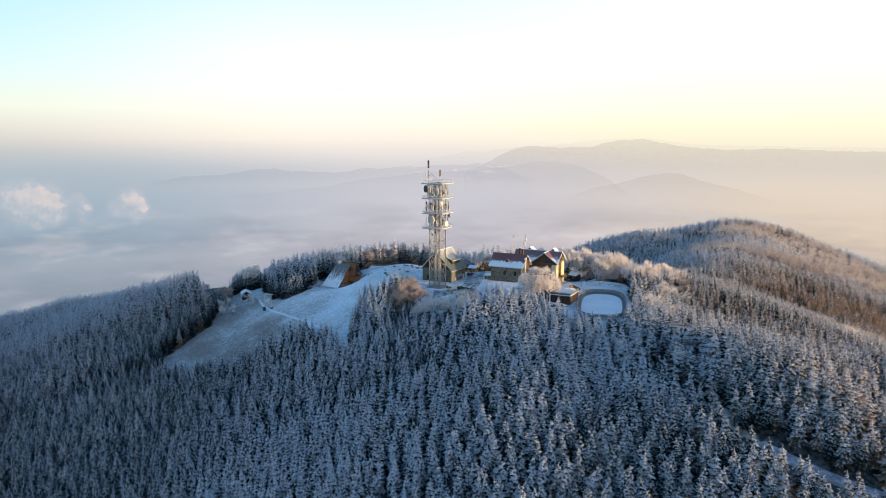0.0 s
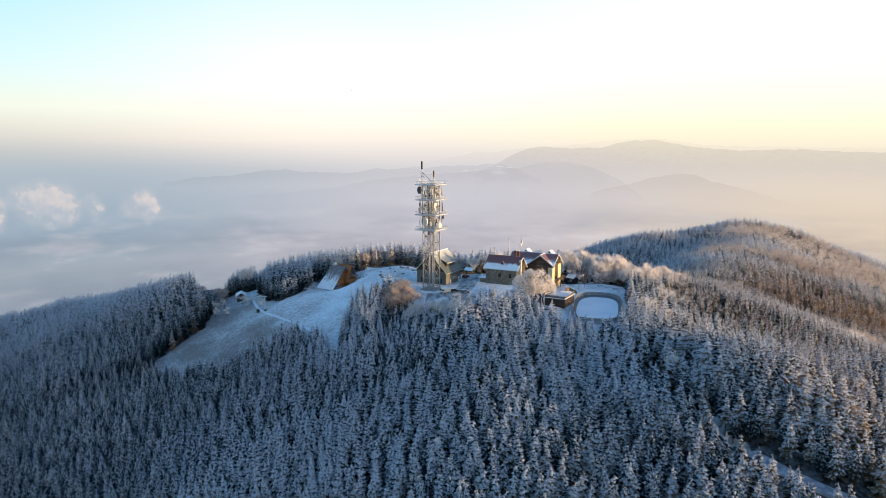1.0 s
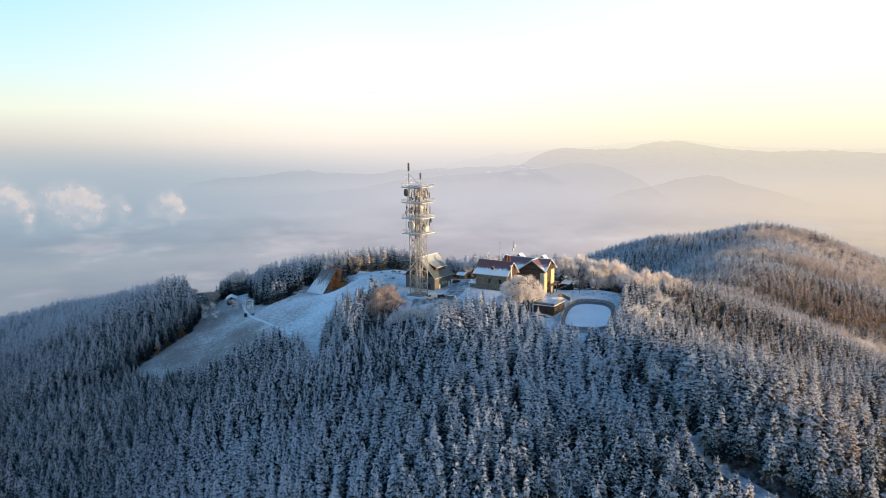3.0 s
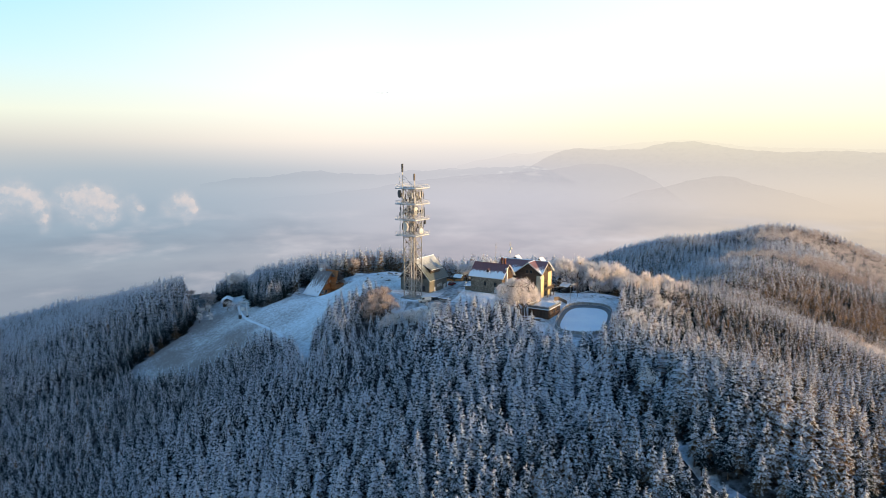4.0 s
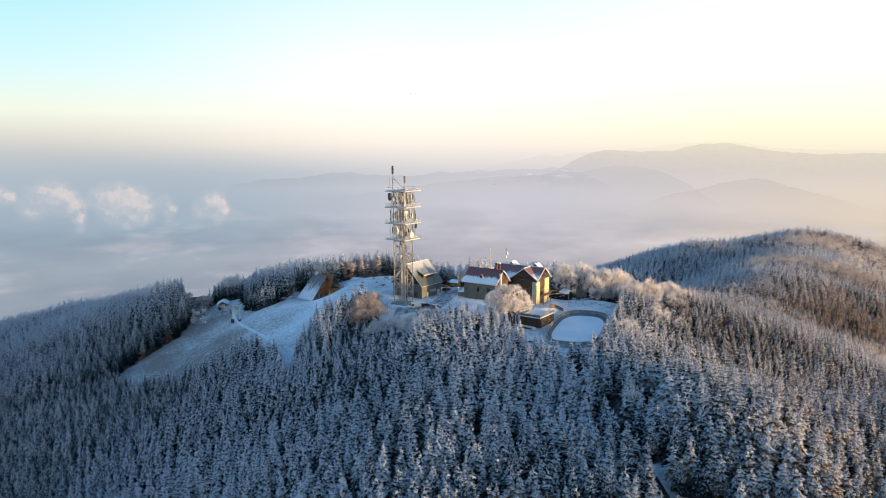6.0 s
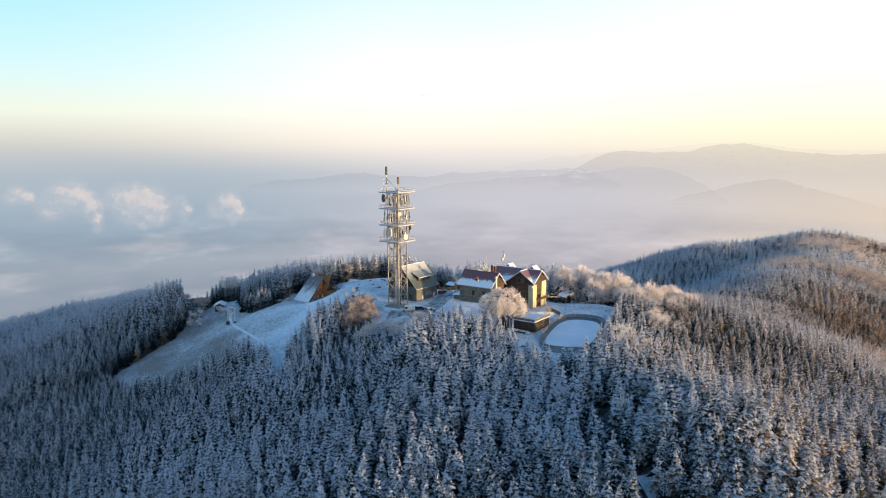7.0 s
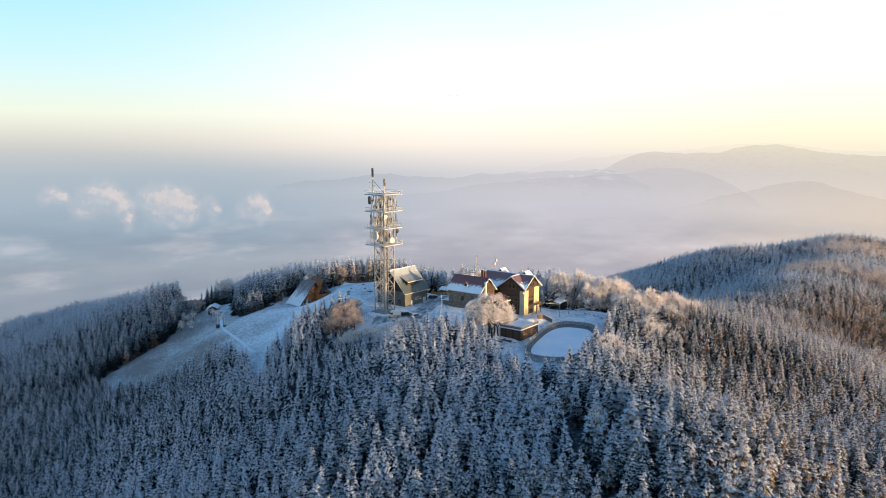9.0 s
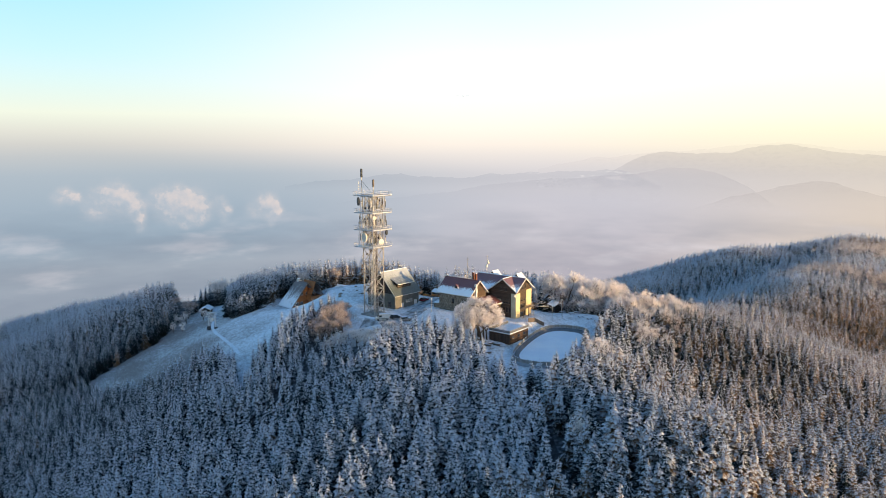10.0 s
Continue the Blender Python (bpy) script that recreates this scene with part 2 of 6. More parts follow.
def glass_material():
    m = bpy.data.materials.new("window_glass")
    m.use_nodes = True
    n = Nodes(m.node_tree)
    b = n.add("ShaderNodeBsdfPrincipled", {"Base Color": (0.02, 0.024, 0.03, 1), "Roughness": 0.06, "Specular IOR Level": 0.8})
    n.add("ShaderNodeOutputMaterial", {0: b.outputs[0]})
    return m


M["glass"] = glass_material()


def backdrop(name, build):
    """A glowing far backdrop; build(n, p) gives its colour and how much of it covers."""
    m = bpy.data.materials.new(name)
    m.use_nodes = True
    n = Nodes(m.node_tree)
    p = n.add("ShaderNodeTexCoord").outputs["Object"]
    colour, cover = build(n, p)
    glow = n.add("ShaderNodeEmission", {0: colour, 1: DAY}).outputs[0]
    if cover is not None:
        clear = n.add("ShaderNodeBsdfTransparent").outputs[0]
        glow = n.add("ShaderNodeMixShader", {0: cover, 1: clear, 2: glow}).outputs[0]
    n.add("ShaderNodeOutputMaterial", {0: glow})
    return m


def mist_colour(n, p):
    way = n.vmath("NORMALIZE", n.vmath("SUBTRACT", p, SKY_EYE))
    # the mist glows unlit: daylight on it is painted as sky colour by direction
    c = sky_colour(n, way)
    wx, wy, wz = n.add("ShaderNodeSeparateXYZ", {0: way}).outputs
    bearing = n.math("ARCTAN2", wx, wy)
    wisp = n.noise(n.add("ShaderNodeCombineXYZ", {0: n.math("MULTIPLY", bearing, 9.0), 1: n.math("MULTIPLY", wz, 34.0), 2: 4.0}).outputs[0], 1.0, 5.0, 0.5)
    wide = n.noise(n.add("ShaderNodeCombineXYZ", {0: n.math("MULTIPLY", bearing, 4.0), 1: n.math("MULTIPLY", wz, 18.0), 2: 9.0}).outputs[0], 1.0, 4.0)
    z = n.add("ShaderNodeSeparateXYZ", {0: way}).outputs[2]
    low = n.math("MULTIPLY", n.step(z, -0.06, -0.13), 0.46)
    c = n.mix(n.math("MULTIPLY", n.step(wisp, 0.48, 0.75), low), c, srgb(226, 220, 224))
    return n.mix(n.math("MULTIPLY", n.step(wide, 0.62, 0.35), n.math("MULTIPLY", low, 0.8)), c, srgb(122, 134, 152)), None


# ------------------------------------------------------------ mesh helpers
def part(name, bm, mat, parent=None, label="", m=None):
    """Links a bmesh as one mesh object, under a thing or a part."""
    me = bpy.data.meshes.new(name)
    bm.to_mesh(me)
    bm.free()
    me.materials.append(M[mat] if isinstance(mat, str) else mat)
    ob = new(name, me)
    if parent is not None:
        ob.parent = parent
    if m is not None:
        ob.matrix_basis = m
    return tagged(ob, label)


def thing(name, m, label, category, group="", kind=""):
    ob = new(name)
    ob.matrix_basis = m
    return tagged(ob, label, category, group, kind)


def box(bm, x0, y0, z0, x1, y1, z1, bevel=0.0):
    v = [bm.verts.new((x, y, z)) for z in (z0, z1) for x, y in ((x0, y0), (x1, y0), (x1, y1), (x0, y1))]
    faces = [bm.faces.new([v[i] for i in f]) for f in ((3, 2, 1, 0), (4, 5, 6, 7), (0, 1, 5, 4), (1, 2, 6, 5), (2, 3, 7, 6), (3, 0, 4, 7))]
    if bevel:
        edges = {e for f in faces for e in f.edges}
        bmesh.ops.bevel(bm, geom=list(edges), offset=bevel, segments=1, affect="EDGES")
    return bm


def boxed(*a, bevel=0.0):
    return box(bmesh.new(), *a, bevel=bevel)


def slab(points, way):
    """A plate: the polygon through points, pushed along way."""
    bm = bmesh.new()
    lo = [bm.verts.new(p) for p in points]
    hi = [bm.verts.new(Vector(p) + Vector(way)) for p in points]
    bm.faces.new(lo[::-1])
    bm.faces.new(hi)
    k = len(lo)
    for i in range(k):
        bm.faces.new((lo[i], lo[(i + 1) % k], hi[(i + 1) % k], hi[i]))
    bmesh.ops.recalc_face_normals(bm, faces=bm.faces[:])
    return bm


def bar(bm, a, b, w, sides=4, w2=None):
    """A straight bar from a to b, w thick (w2 at its end)."""
    a, b = Vector(a), Vector(b)
    d = (b - a).normalized()
    s = d.orthogonal().normalized()
    t = d.cross(s)
    w2 = w if w2 is None else w2
    rings = []
    for p, r in ((a, w / 2), (b, w2 / 2)):
        rings.append([bm.verts.new(p + (s * math.cos(k * math.tau / sides + 0.785) + t * math.sin(k * math.tau / sides + 0.785)) * r * 1.2) for k in range(sides)])
    for k in range(sides):
        bm.faces.new((rings[0][k], rings[0][(k + 1) % sides], rings[1][(k + 1) % sides], rings[1][k]))
    bm.faces.new(rings[0][::-1])
    bm.faces.new(rings[1])
    return bm


def turned(profile, sides=16):
    """A solid turned round z from (radius, height) pairs."""
    bm = bmesh.new()
    rings = [[bm.verts.new((r * math.cos(k * math.tau / sides), r * math.sin(k * math.tau / sides), z)) for k in range(sides)] for r, z in profile]
    for lo, hi in zip(rings, rings[1:]):
        for k in range(sides):
            bm.faces.new((lo[k], lo[(k + 1) % sides], hi[(k + 1) % sides], hi[k]))
    bm.faces.new(rings[0][::-1])
    bm.faces.new(rings[-1])
    return bm


def mesh_of(name, verts, faces, mat, attributes=None, smooth=False):
    """A mesh from arrays: vertices (n, 3) and triangles or quads (m, 3 or 4), with float attributes on the vertices."""
    verts, faces = np.asarray(verts, np.float32), np.asarray(faces, np.int32)
    k = faces.shape[1]
    me = bpy.data.meshes.new(name)
    me.vertices.add(len(verts))
    me.vertices.foreach_set("co", verts.ravel())
    me.loops.add(faces.size)
    me.loops.foreach_set("vertex_index", faces.ravel())
    me.polygons.add(len(faces))
    me.polygons.foreach_set("loop_start", np.arange(0, faces.size, k, dtype=np.int32))
    for key, values in (attributes or {}).items():
        me.attributes.new(key, "FLOAT", "POINT").data.foreach_set("value", np.asarray(values, np.float32))
    me.update(calc_edges=True)
    if smooth:
        me.polygons.foreach_set("use_smooth", np.ones(len(faces), bool))
    me.materials.append(mat)
    return me


# ------------------------------------------------------------ the mountain
# crest lines of the mountain: x, y, height of the bare ground
SPINES = (
    ((-128, 374, -20.5), (-58, 352, -9.5), (-22, 345, -1.8), (4, 318, -2.4), (30, 312, -2.0), (56, 290, -6.5), (78, 250, -8.5), (96, 200, -11), (128, 140, -24), (170, 40, -52)),
    ((-128, 374, -20.5), (-220, 420, -45), (-420, 500, -96)),
    ((56, 300, -6.2), (92, 325, -9), (150, 430, -34), (248, 600, -51), (403, 960, -56), (533, 1250, -109)),
    ((403, 960, -57), (263, 880, -60), (163, 760, -74)),
    ((96, 200, -12), (150, 222, -19), (230, 300, -42)),
    ((6, 300, -2.5), (18, 270, -8), (30, 235, -14), (26, 200, -21), (10, 150, -42)),
)
SLOPE, ROUND = 0.40, 16.0


def ground_z(x, y):
    """Height of the bare ground at the plan places x, y (arrays)."""
    x, y = np.asarray(x, float), np.asarray(y, float)
    total = np.zeros(np.broadcast(x, y).shape)
    for n, spine in enumerate(SPINES):
        wide = (1.0, 1.0, 2.6, 2.0, 1.0, 0.8)[n]
        for (x0, y0, z0), (x1, y1, z1) in zip(spine, spine[1:]):
            s = np.clip(((x - x0) * (x1 - x0) + (y - y0) * (y1 - y0)) / ((x1 - x0) ** 2 + (y1 - y0) ** 2), 0, 1)
            d = np.hypot(x - x0 - s * (x1 - x0), y - y0 - s * (y1 - y0))
            r = ROUND * wide
            h = z0 + s * (z1 - z0) - SLOPE * (np.sqrt(d * d + r * r) - r)
            total += np.exp(h / 5.0)
    z = 5.0 * np.log(total + 1e-300) - 3.6
    return np.maximum(z, -640 + 0.02 * z)


# level places: x, y, height, flat within, fades out by
PADS = ((0, 309, -2.7, 9, 22), (-2.3, 297, -3.0, 4, 12), (27, 303, -1.5, 9, 17), (48, 311, -4.2, 8, 17), 
        (48, 284, -5.2, 5, 10), (-51, 340, -11.3, 6, 16), (72, 318, -6.3, 8, 18), (7, 292, -3.0, 5, 14))
rng = np.random.default_rng(7)
BUMPS = rng.uniform(-1, 1, (24, 4))


def land_z(x, y):
    """The finished ground: the mountain, its bumps and the levelled places."""
    z = ground_z(x, y)
    for a, b, ph, k in BUMPS:
        f = 0.03 + 0.09 * abs(k)
        z = z + 0.16 * np.sin(f * (x * np.cos(a * 3.1) + y * np.sin(a * 3.1)) + ph * 6) * np.cos(f * 0.7 * (x * np.cos(b * 3.1) + y * np.sin(b * 3.1)))
    # the level bed of the pond
    t = np.radians(-13)
    across, along = (x - 64.2) * np.cos(t) + (y - 280.5) * np.sin(t), (y - 280.5) * np.cos(t) - (x - 64.2) * np.sin(t)
    w = np.clip((1.45 - ((across / 10.2) ** 4 + (along / 24.2) ** 4) ** 0.25) / 0.40, 0, 1)
    w = w * w * (3 - 2 * w)
    z = z * (1 - w) - 7.3 * w
    for px, py, pz, r0, r1 in PADS:
        w = np.clip((r1 - np.hypot(x - px, y - py)) / (r1 - r0), 0, 1)
        w = w * w * (3 - 2 * w)
        z = z * (1 - w) + pz * w
    return z


# the open ground at the top, in plan
OPEN = ((-124, 297), (-113, 283), (-106, 277), (-92, 273), (-80, 271), (-70, 278), (-60, 282), (-50, 277), (-42, 267), (-37, 258), (-34, 258), (-36, 268), (-37, 281), (-34, 293), (-25, 298), (-19, 303), (-13, 295), (-9, 280), (-4, 273), (8, 272), (14, 278), (26, 286),
        (35, 279), (40, 268), (48, 254), (58, 248), (69, 254), (75.5, 268), (77.5, 285), (80.5, 304), (87, 316), (80, 334), (58, 333), (40, 336), (10, 342), (-20, 354),
        (-40, 353), (-63, 346), (-63, 333), (-75, 327), (-82, 334), (-89, 348), (-93, 360), (-106, 359), (-111, 345), (-108, 322))
# the road through the wood, in plan
ROAD = ((57, 247), (62, 234), (66, 220), (68.5, 207), (71, 196), (73.8, 184), (76.2, 174), (79, 167.5), (83.4, 161.9), (87.4, 157.9), (92.2, 153.6), (102, 147), (120, 136), (140, 124))
# a gap in the wood where the lift line leaves the top
GAP = ((-108, 346), (-118, 349), (-169, 440), (-121, 440))
VERGE = [(x + 3.1, y + 3.1) for x, y in ROAD[7:]]


def inside(x, y, polygon):
    hit = np.zeros(np.shape(x), bool)
    for (x0, y0), (x1, y1) in zip(polygon, polygon[1:] + polygon[:1]):
        hit ^= ((y0 > y) != (y1 > y)) & (x < (x1 - x0) * (y - y0) / (y1 - y0 + 1e-9) + x0)
    return hit


def from_line(x, y, line):
    """Distance from a line in plan."""
    best = np.full(np.shape(x), 1e9)
    for (x0, y0), (x1, y1) in zip(line, line[1:]):
        s = np.clip(((x - x0) * (x1 - x0) + (y - y0) * (y1 - y0)) / ((x1 - x0) ** 2 + (y1 - y0) ** 2), 0, 1)
        best = np.minimum(best, np.hypot(x - x0 - s * (x1 - x0), y - y0 - s * (y1 - y0)))
    return best


def make_ground():
    def stops(lo, a, b, hi, fine, n):
        return np.concatenate((a - (a - lo) * np.linspace(1, 0, n, endpoint=False) ** 2.2, np.arange(a, b, fine), b + (hi - b) * np.linspace(0, 1, n) ** 2.2))
    xs, ys = stops(-4700, -150, 150, 4700, 1.6, 34), stops(-4700, 130, 380, 4700, 1.6, 34)
    X, Y = np.meshgrid(xs, ys)
    Z = land_z(X, Y)
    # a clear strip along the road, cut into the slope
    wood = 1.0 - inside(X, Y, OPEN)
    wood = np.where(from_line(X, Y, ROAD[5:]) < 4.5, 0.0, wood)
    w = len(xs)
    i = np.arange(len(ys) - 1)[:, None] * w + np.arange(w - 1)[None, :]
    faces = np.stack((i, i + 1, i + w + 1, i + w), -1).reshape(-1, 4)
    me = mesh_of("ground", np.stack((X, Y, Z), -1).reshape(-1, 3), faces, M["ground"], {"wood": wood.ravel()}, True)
    return tagged(new("ground", me), "snow-dusted grass and dark forest floor of a mountain top", "ground", kind="structure")


make_ground()


def strip(name, line, width, mat, label, category, lift=0.06, step=1.5):
    """A road or path laid on the ground along a line in plan."""
    pts = []
    for (x0, y0), (x1, y1) in zip(line, line[1:]):
        n = max(2, int(math.hypot(x1 - x0, y1 - y0) / step))
        pts += [(x0 + (x1 - x0) * k / n, y0 + (y1 - y0) * k / n) for k in range(n)]
    pts = np.array(pts + [line[-1]], float)
    for _ in range(12):
        pts[1:-1] = (pts[:-2] + 2 * pts[1:-1] + pts[2:]) / 4
    d = np.gradient(pts, axis=0)
    side = np.stack((-d[:, 1], d[:, 0]), 1) / np.linalg.norm(d, axis=1)[:, None]
    across = np.linspace(-0.5, 0.5, 7) * width
    P = pts[:, None, :] + side[:, None, :] * across[None, :, None]
    Z = land_z(P[..., 0], P[..., 1]) + lift
    V = np.concatenate((P, Z[..., None]), -1)
    V[:, (0, -1), 2] -= lift + 0.3
    k = len(across)
    i = np.arange(len(pts) - 1)[:, None] * k + np.arange(k - 1)[None, :]
    faces = np.stack((i, i + k, i + k + 1, i + 1), -1).reshape(-1, 4)
    me = mesh_of(name, V.reshape(-1, 3), faces, M[mat], None, True)
    return tagged(new(name, me), label, category, kind="structure")


strip("road", ROAD[6:], 5.8, "asphalt", "dark wet asphalt road through the spruce wood", "road", 0.10)
strip("road_verge", VERGE, 3.0, "verge", "snow-covered verge along the asphalt road", "verge", 0.16)
strip("track", ROAD[:7], 3.0, "track", "narrow track through the wood up to the pond, dark with painted tree shade", "track", 0.06)
strip("footpath", ((-92, 344), (-84, 326), (-76, 314), (-66, 304), (-58, 296), (-52, 288)), 1.7, "snow", "trodden snowy footpath across the meadow", "path", 0.05)
strip("driveway", ((16, 322), (14, 312), (13, 302), (10, 294), (3, 290)), 11.0, "gravel", "grey gravel drive with thin snow between the buildings", "driveway", 0.05)

strip("parking_lot", ((-4, 289), (5, 287.5), (16, 288)), 8.0, "gravel", "gravel parking lot with thin trodden snow", "parking lot", 0.08)


# ------------------------------------------------------------ distance
def make_mist():
    """A sea of mist round the mountain, which rises to the level of the eye far off."""
    r = np.concatenate((np.linspace(60, 2000, 40), np.linspace(2100, 4850, 40)))
    a = np.linspace(0, math.tau, 144, endpoint=False)
    R, A = np.meshgrid(r, a, indexing="ij")
    Z = -260 - 170 * np.clip((R - 1200) / 900, 0, 1) + 492 * np.clip((R - 4480) / 370, 0, 1) ** 1.5
    Z = Z + 6 * np.sin(A * 23 + R / 160) * np.cos(A * 9 - R / 300) * np.clip((4200 - R) / 1500, 0, 1)
    V = np.stack((SKY_EYE[0] + R * np.cos(A), SKY_EYE[1] + R * np.sin(A), Z), -1).reshape(-1, 3)
    k = len(a)
    i, j = np.meshgrid(np.arange(len(r) - 1), np.arange(k), indexing="ij")
    faces = np.stack((i * k + j, (i + 1) * k + j, (i + 1) * k + (j + 1) % k, i * k + (j + 1) % k), -1).reshape(-1, 4)
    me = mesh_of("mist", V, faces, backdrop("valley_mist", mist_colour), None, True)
    return tagged(new("mist", me), "grey-blue sea of mist filling the valleys", "mist", kind="structure")


make_mist()


def hazed_ridge_colour(tone, cover, top, foot, snow):
    """Hills with haze painted in: the mist's own colour, a little darker, thinning out towards the foot, with faint
    fields of snow.
    """
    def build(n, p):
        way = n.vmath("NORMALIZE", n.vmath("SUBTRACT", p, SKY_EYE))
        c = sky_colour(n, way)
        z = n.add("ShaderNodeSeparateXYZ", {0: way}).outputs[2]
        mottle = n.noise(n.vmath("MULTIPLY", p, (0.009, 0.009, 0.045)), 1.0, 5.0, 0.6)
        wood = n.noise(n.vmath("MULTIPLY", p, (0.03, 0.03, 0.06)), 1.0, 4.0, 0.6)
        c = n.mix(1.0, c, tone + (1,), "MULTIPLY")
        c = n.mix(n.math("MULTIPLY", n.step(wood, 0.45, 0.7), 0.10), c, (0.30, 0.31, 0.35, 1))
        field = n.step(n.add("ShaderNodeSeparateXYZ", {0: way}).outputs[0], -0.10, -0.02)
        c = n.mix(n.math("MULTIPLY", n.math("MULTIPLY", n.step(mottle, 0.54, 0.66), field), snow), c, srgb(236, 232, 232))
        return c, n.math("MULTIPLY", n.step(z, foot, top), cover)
    return build


def make_ridge(name, far, skyline, tone, cover, top, foot, snow, label, seed):
    """A chain of hills at a distance. skyline: bearing in degrees from the first view, height as a sine."""
    r = np.random.default_rng(seed)
    deg = np.arange(skyline[0][0], skyline[-1][0], 0.11)
    crest = np.interp(deg, [b for b, h in skyline], [h for b, h in skyline])
    soft = np.exp(-np.linspace(-2, 2, 7) ** 2)
    crest = np.convolve(np.pad(crest, 3, mode="edge"), soft / soft.sum(), mode="valid")
    for k in range(7):
        crest += r.uniform(0.4, 1.0) * 0.0008 / (k + 1) * np.sin(deg * (1.3 + 2.3 * k) + r.uniform(0, 6))
    a = np.radians(deg)
    rows = []
    for back, part_of in ((-400, 0.0), (-230, 0.4), (-90, 0.8), (0, 1.0)):
        h = foot - 0.004 + np.maximum(crest - foot + 0.004, 0.0005) * part_of
        d = far + back
        rows.append(np.stack((SKY_EYE[0] + d * np.sin(a), SKY_EYE[1] + d * np.cos(a), SKY_EYE[2] + far * h), -1))
    V = np.stack(rows)
    k = len(a)
    i = np.arange(len(rows) - 1)[:, None] * k + np.arange(k - 1)[None, :]
    faces = np.stack((i, i + 1, i + k + 1, i + k), -1).reshape(-1, 4)
    me = mesh_of(name, V.reshape(-1, 3), faces, backdrop(name + "_painted_haze", hazed_ridge_colour(tone, cover, top, foot, snow)), None, True)
    return tagged(new(name, me), label, "hills", kind="structure")


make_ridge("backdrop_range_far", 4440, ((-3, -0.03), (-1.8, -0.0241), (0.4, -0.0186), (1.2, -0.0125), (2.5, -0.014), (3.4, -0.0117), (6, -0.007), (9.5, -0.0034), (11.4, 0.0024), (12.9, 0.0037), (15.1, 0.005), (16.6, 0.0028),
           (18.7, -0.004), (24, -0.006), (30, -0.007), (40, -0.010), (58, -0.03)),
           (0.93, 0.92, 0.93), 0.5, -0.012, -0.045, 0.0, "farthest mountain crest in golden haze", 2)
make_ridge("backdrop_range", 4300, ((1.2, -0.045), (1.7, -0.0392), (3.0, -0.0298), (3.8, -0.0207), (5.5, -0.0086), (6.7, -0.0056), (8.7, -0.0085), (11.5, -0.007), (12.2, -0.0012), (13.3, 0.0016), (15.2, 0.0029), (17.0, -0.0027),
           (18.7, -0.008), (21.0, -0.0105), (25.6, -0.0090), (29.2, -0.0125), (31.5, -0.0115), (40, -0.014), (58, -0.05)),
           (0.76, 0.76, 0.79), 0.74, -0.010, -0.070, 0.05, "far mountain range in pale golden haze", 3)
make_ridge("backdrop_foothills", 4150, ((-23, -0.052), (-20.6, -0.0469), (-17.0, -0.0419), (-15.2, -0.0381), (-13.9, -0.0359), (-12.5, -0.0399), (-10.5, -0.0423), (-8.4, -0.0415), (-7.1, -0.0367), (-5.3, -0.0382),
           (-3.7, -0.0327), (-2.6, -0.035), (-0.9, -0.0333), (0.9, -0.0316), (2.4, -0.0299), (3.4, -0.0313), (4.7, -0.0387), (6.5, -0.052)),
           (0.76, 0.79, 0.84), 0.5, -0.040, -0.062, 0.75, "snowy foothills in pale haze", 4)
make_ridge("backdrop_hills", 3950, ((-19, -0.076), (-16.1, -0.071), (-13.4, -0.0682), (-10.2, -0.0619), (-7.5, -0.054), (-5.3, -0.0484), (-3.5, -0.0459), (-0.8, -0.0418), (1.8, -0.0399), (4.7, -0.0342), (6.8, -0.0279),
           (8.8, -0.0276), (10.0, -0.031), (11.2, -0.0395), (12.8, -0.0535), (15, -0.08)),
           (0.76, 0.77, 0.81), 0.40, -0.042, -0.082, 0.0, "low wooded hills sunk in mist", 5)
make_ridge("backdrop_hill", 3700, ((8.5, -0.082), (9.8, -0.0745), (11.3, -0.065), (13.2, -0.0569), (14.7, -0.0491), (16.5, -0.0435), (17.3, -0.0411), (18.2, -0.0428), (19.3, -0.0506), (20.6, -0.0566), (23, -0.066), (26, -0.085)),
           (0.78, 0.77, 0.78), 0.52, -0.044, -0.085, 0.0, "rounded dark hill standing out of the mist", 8)


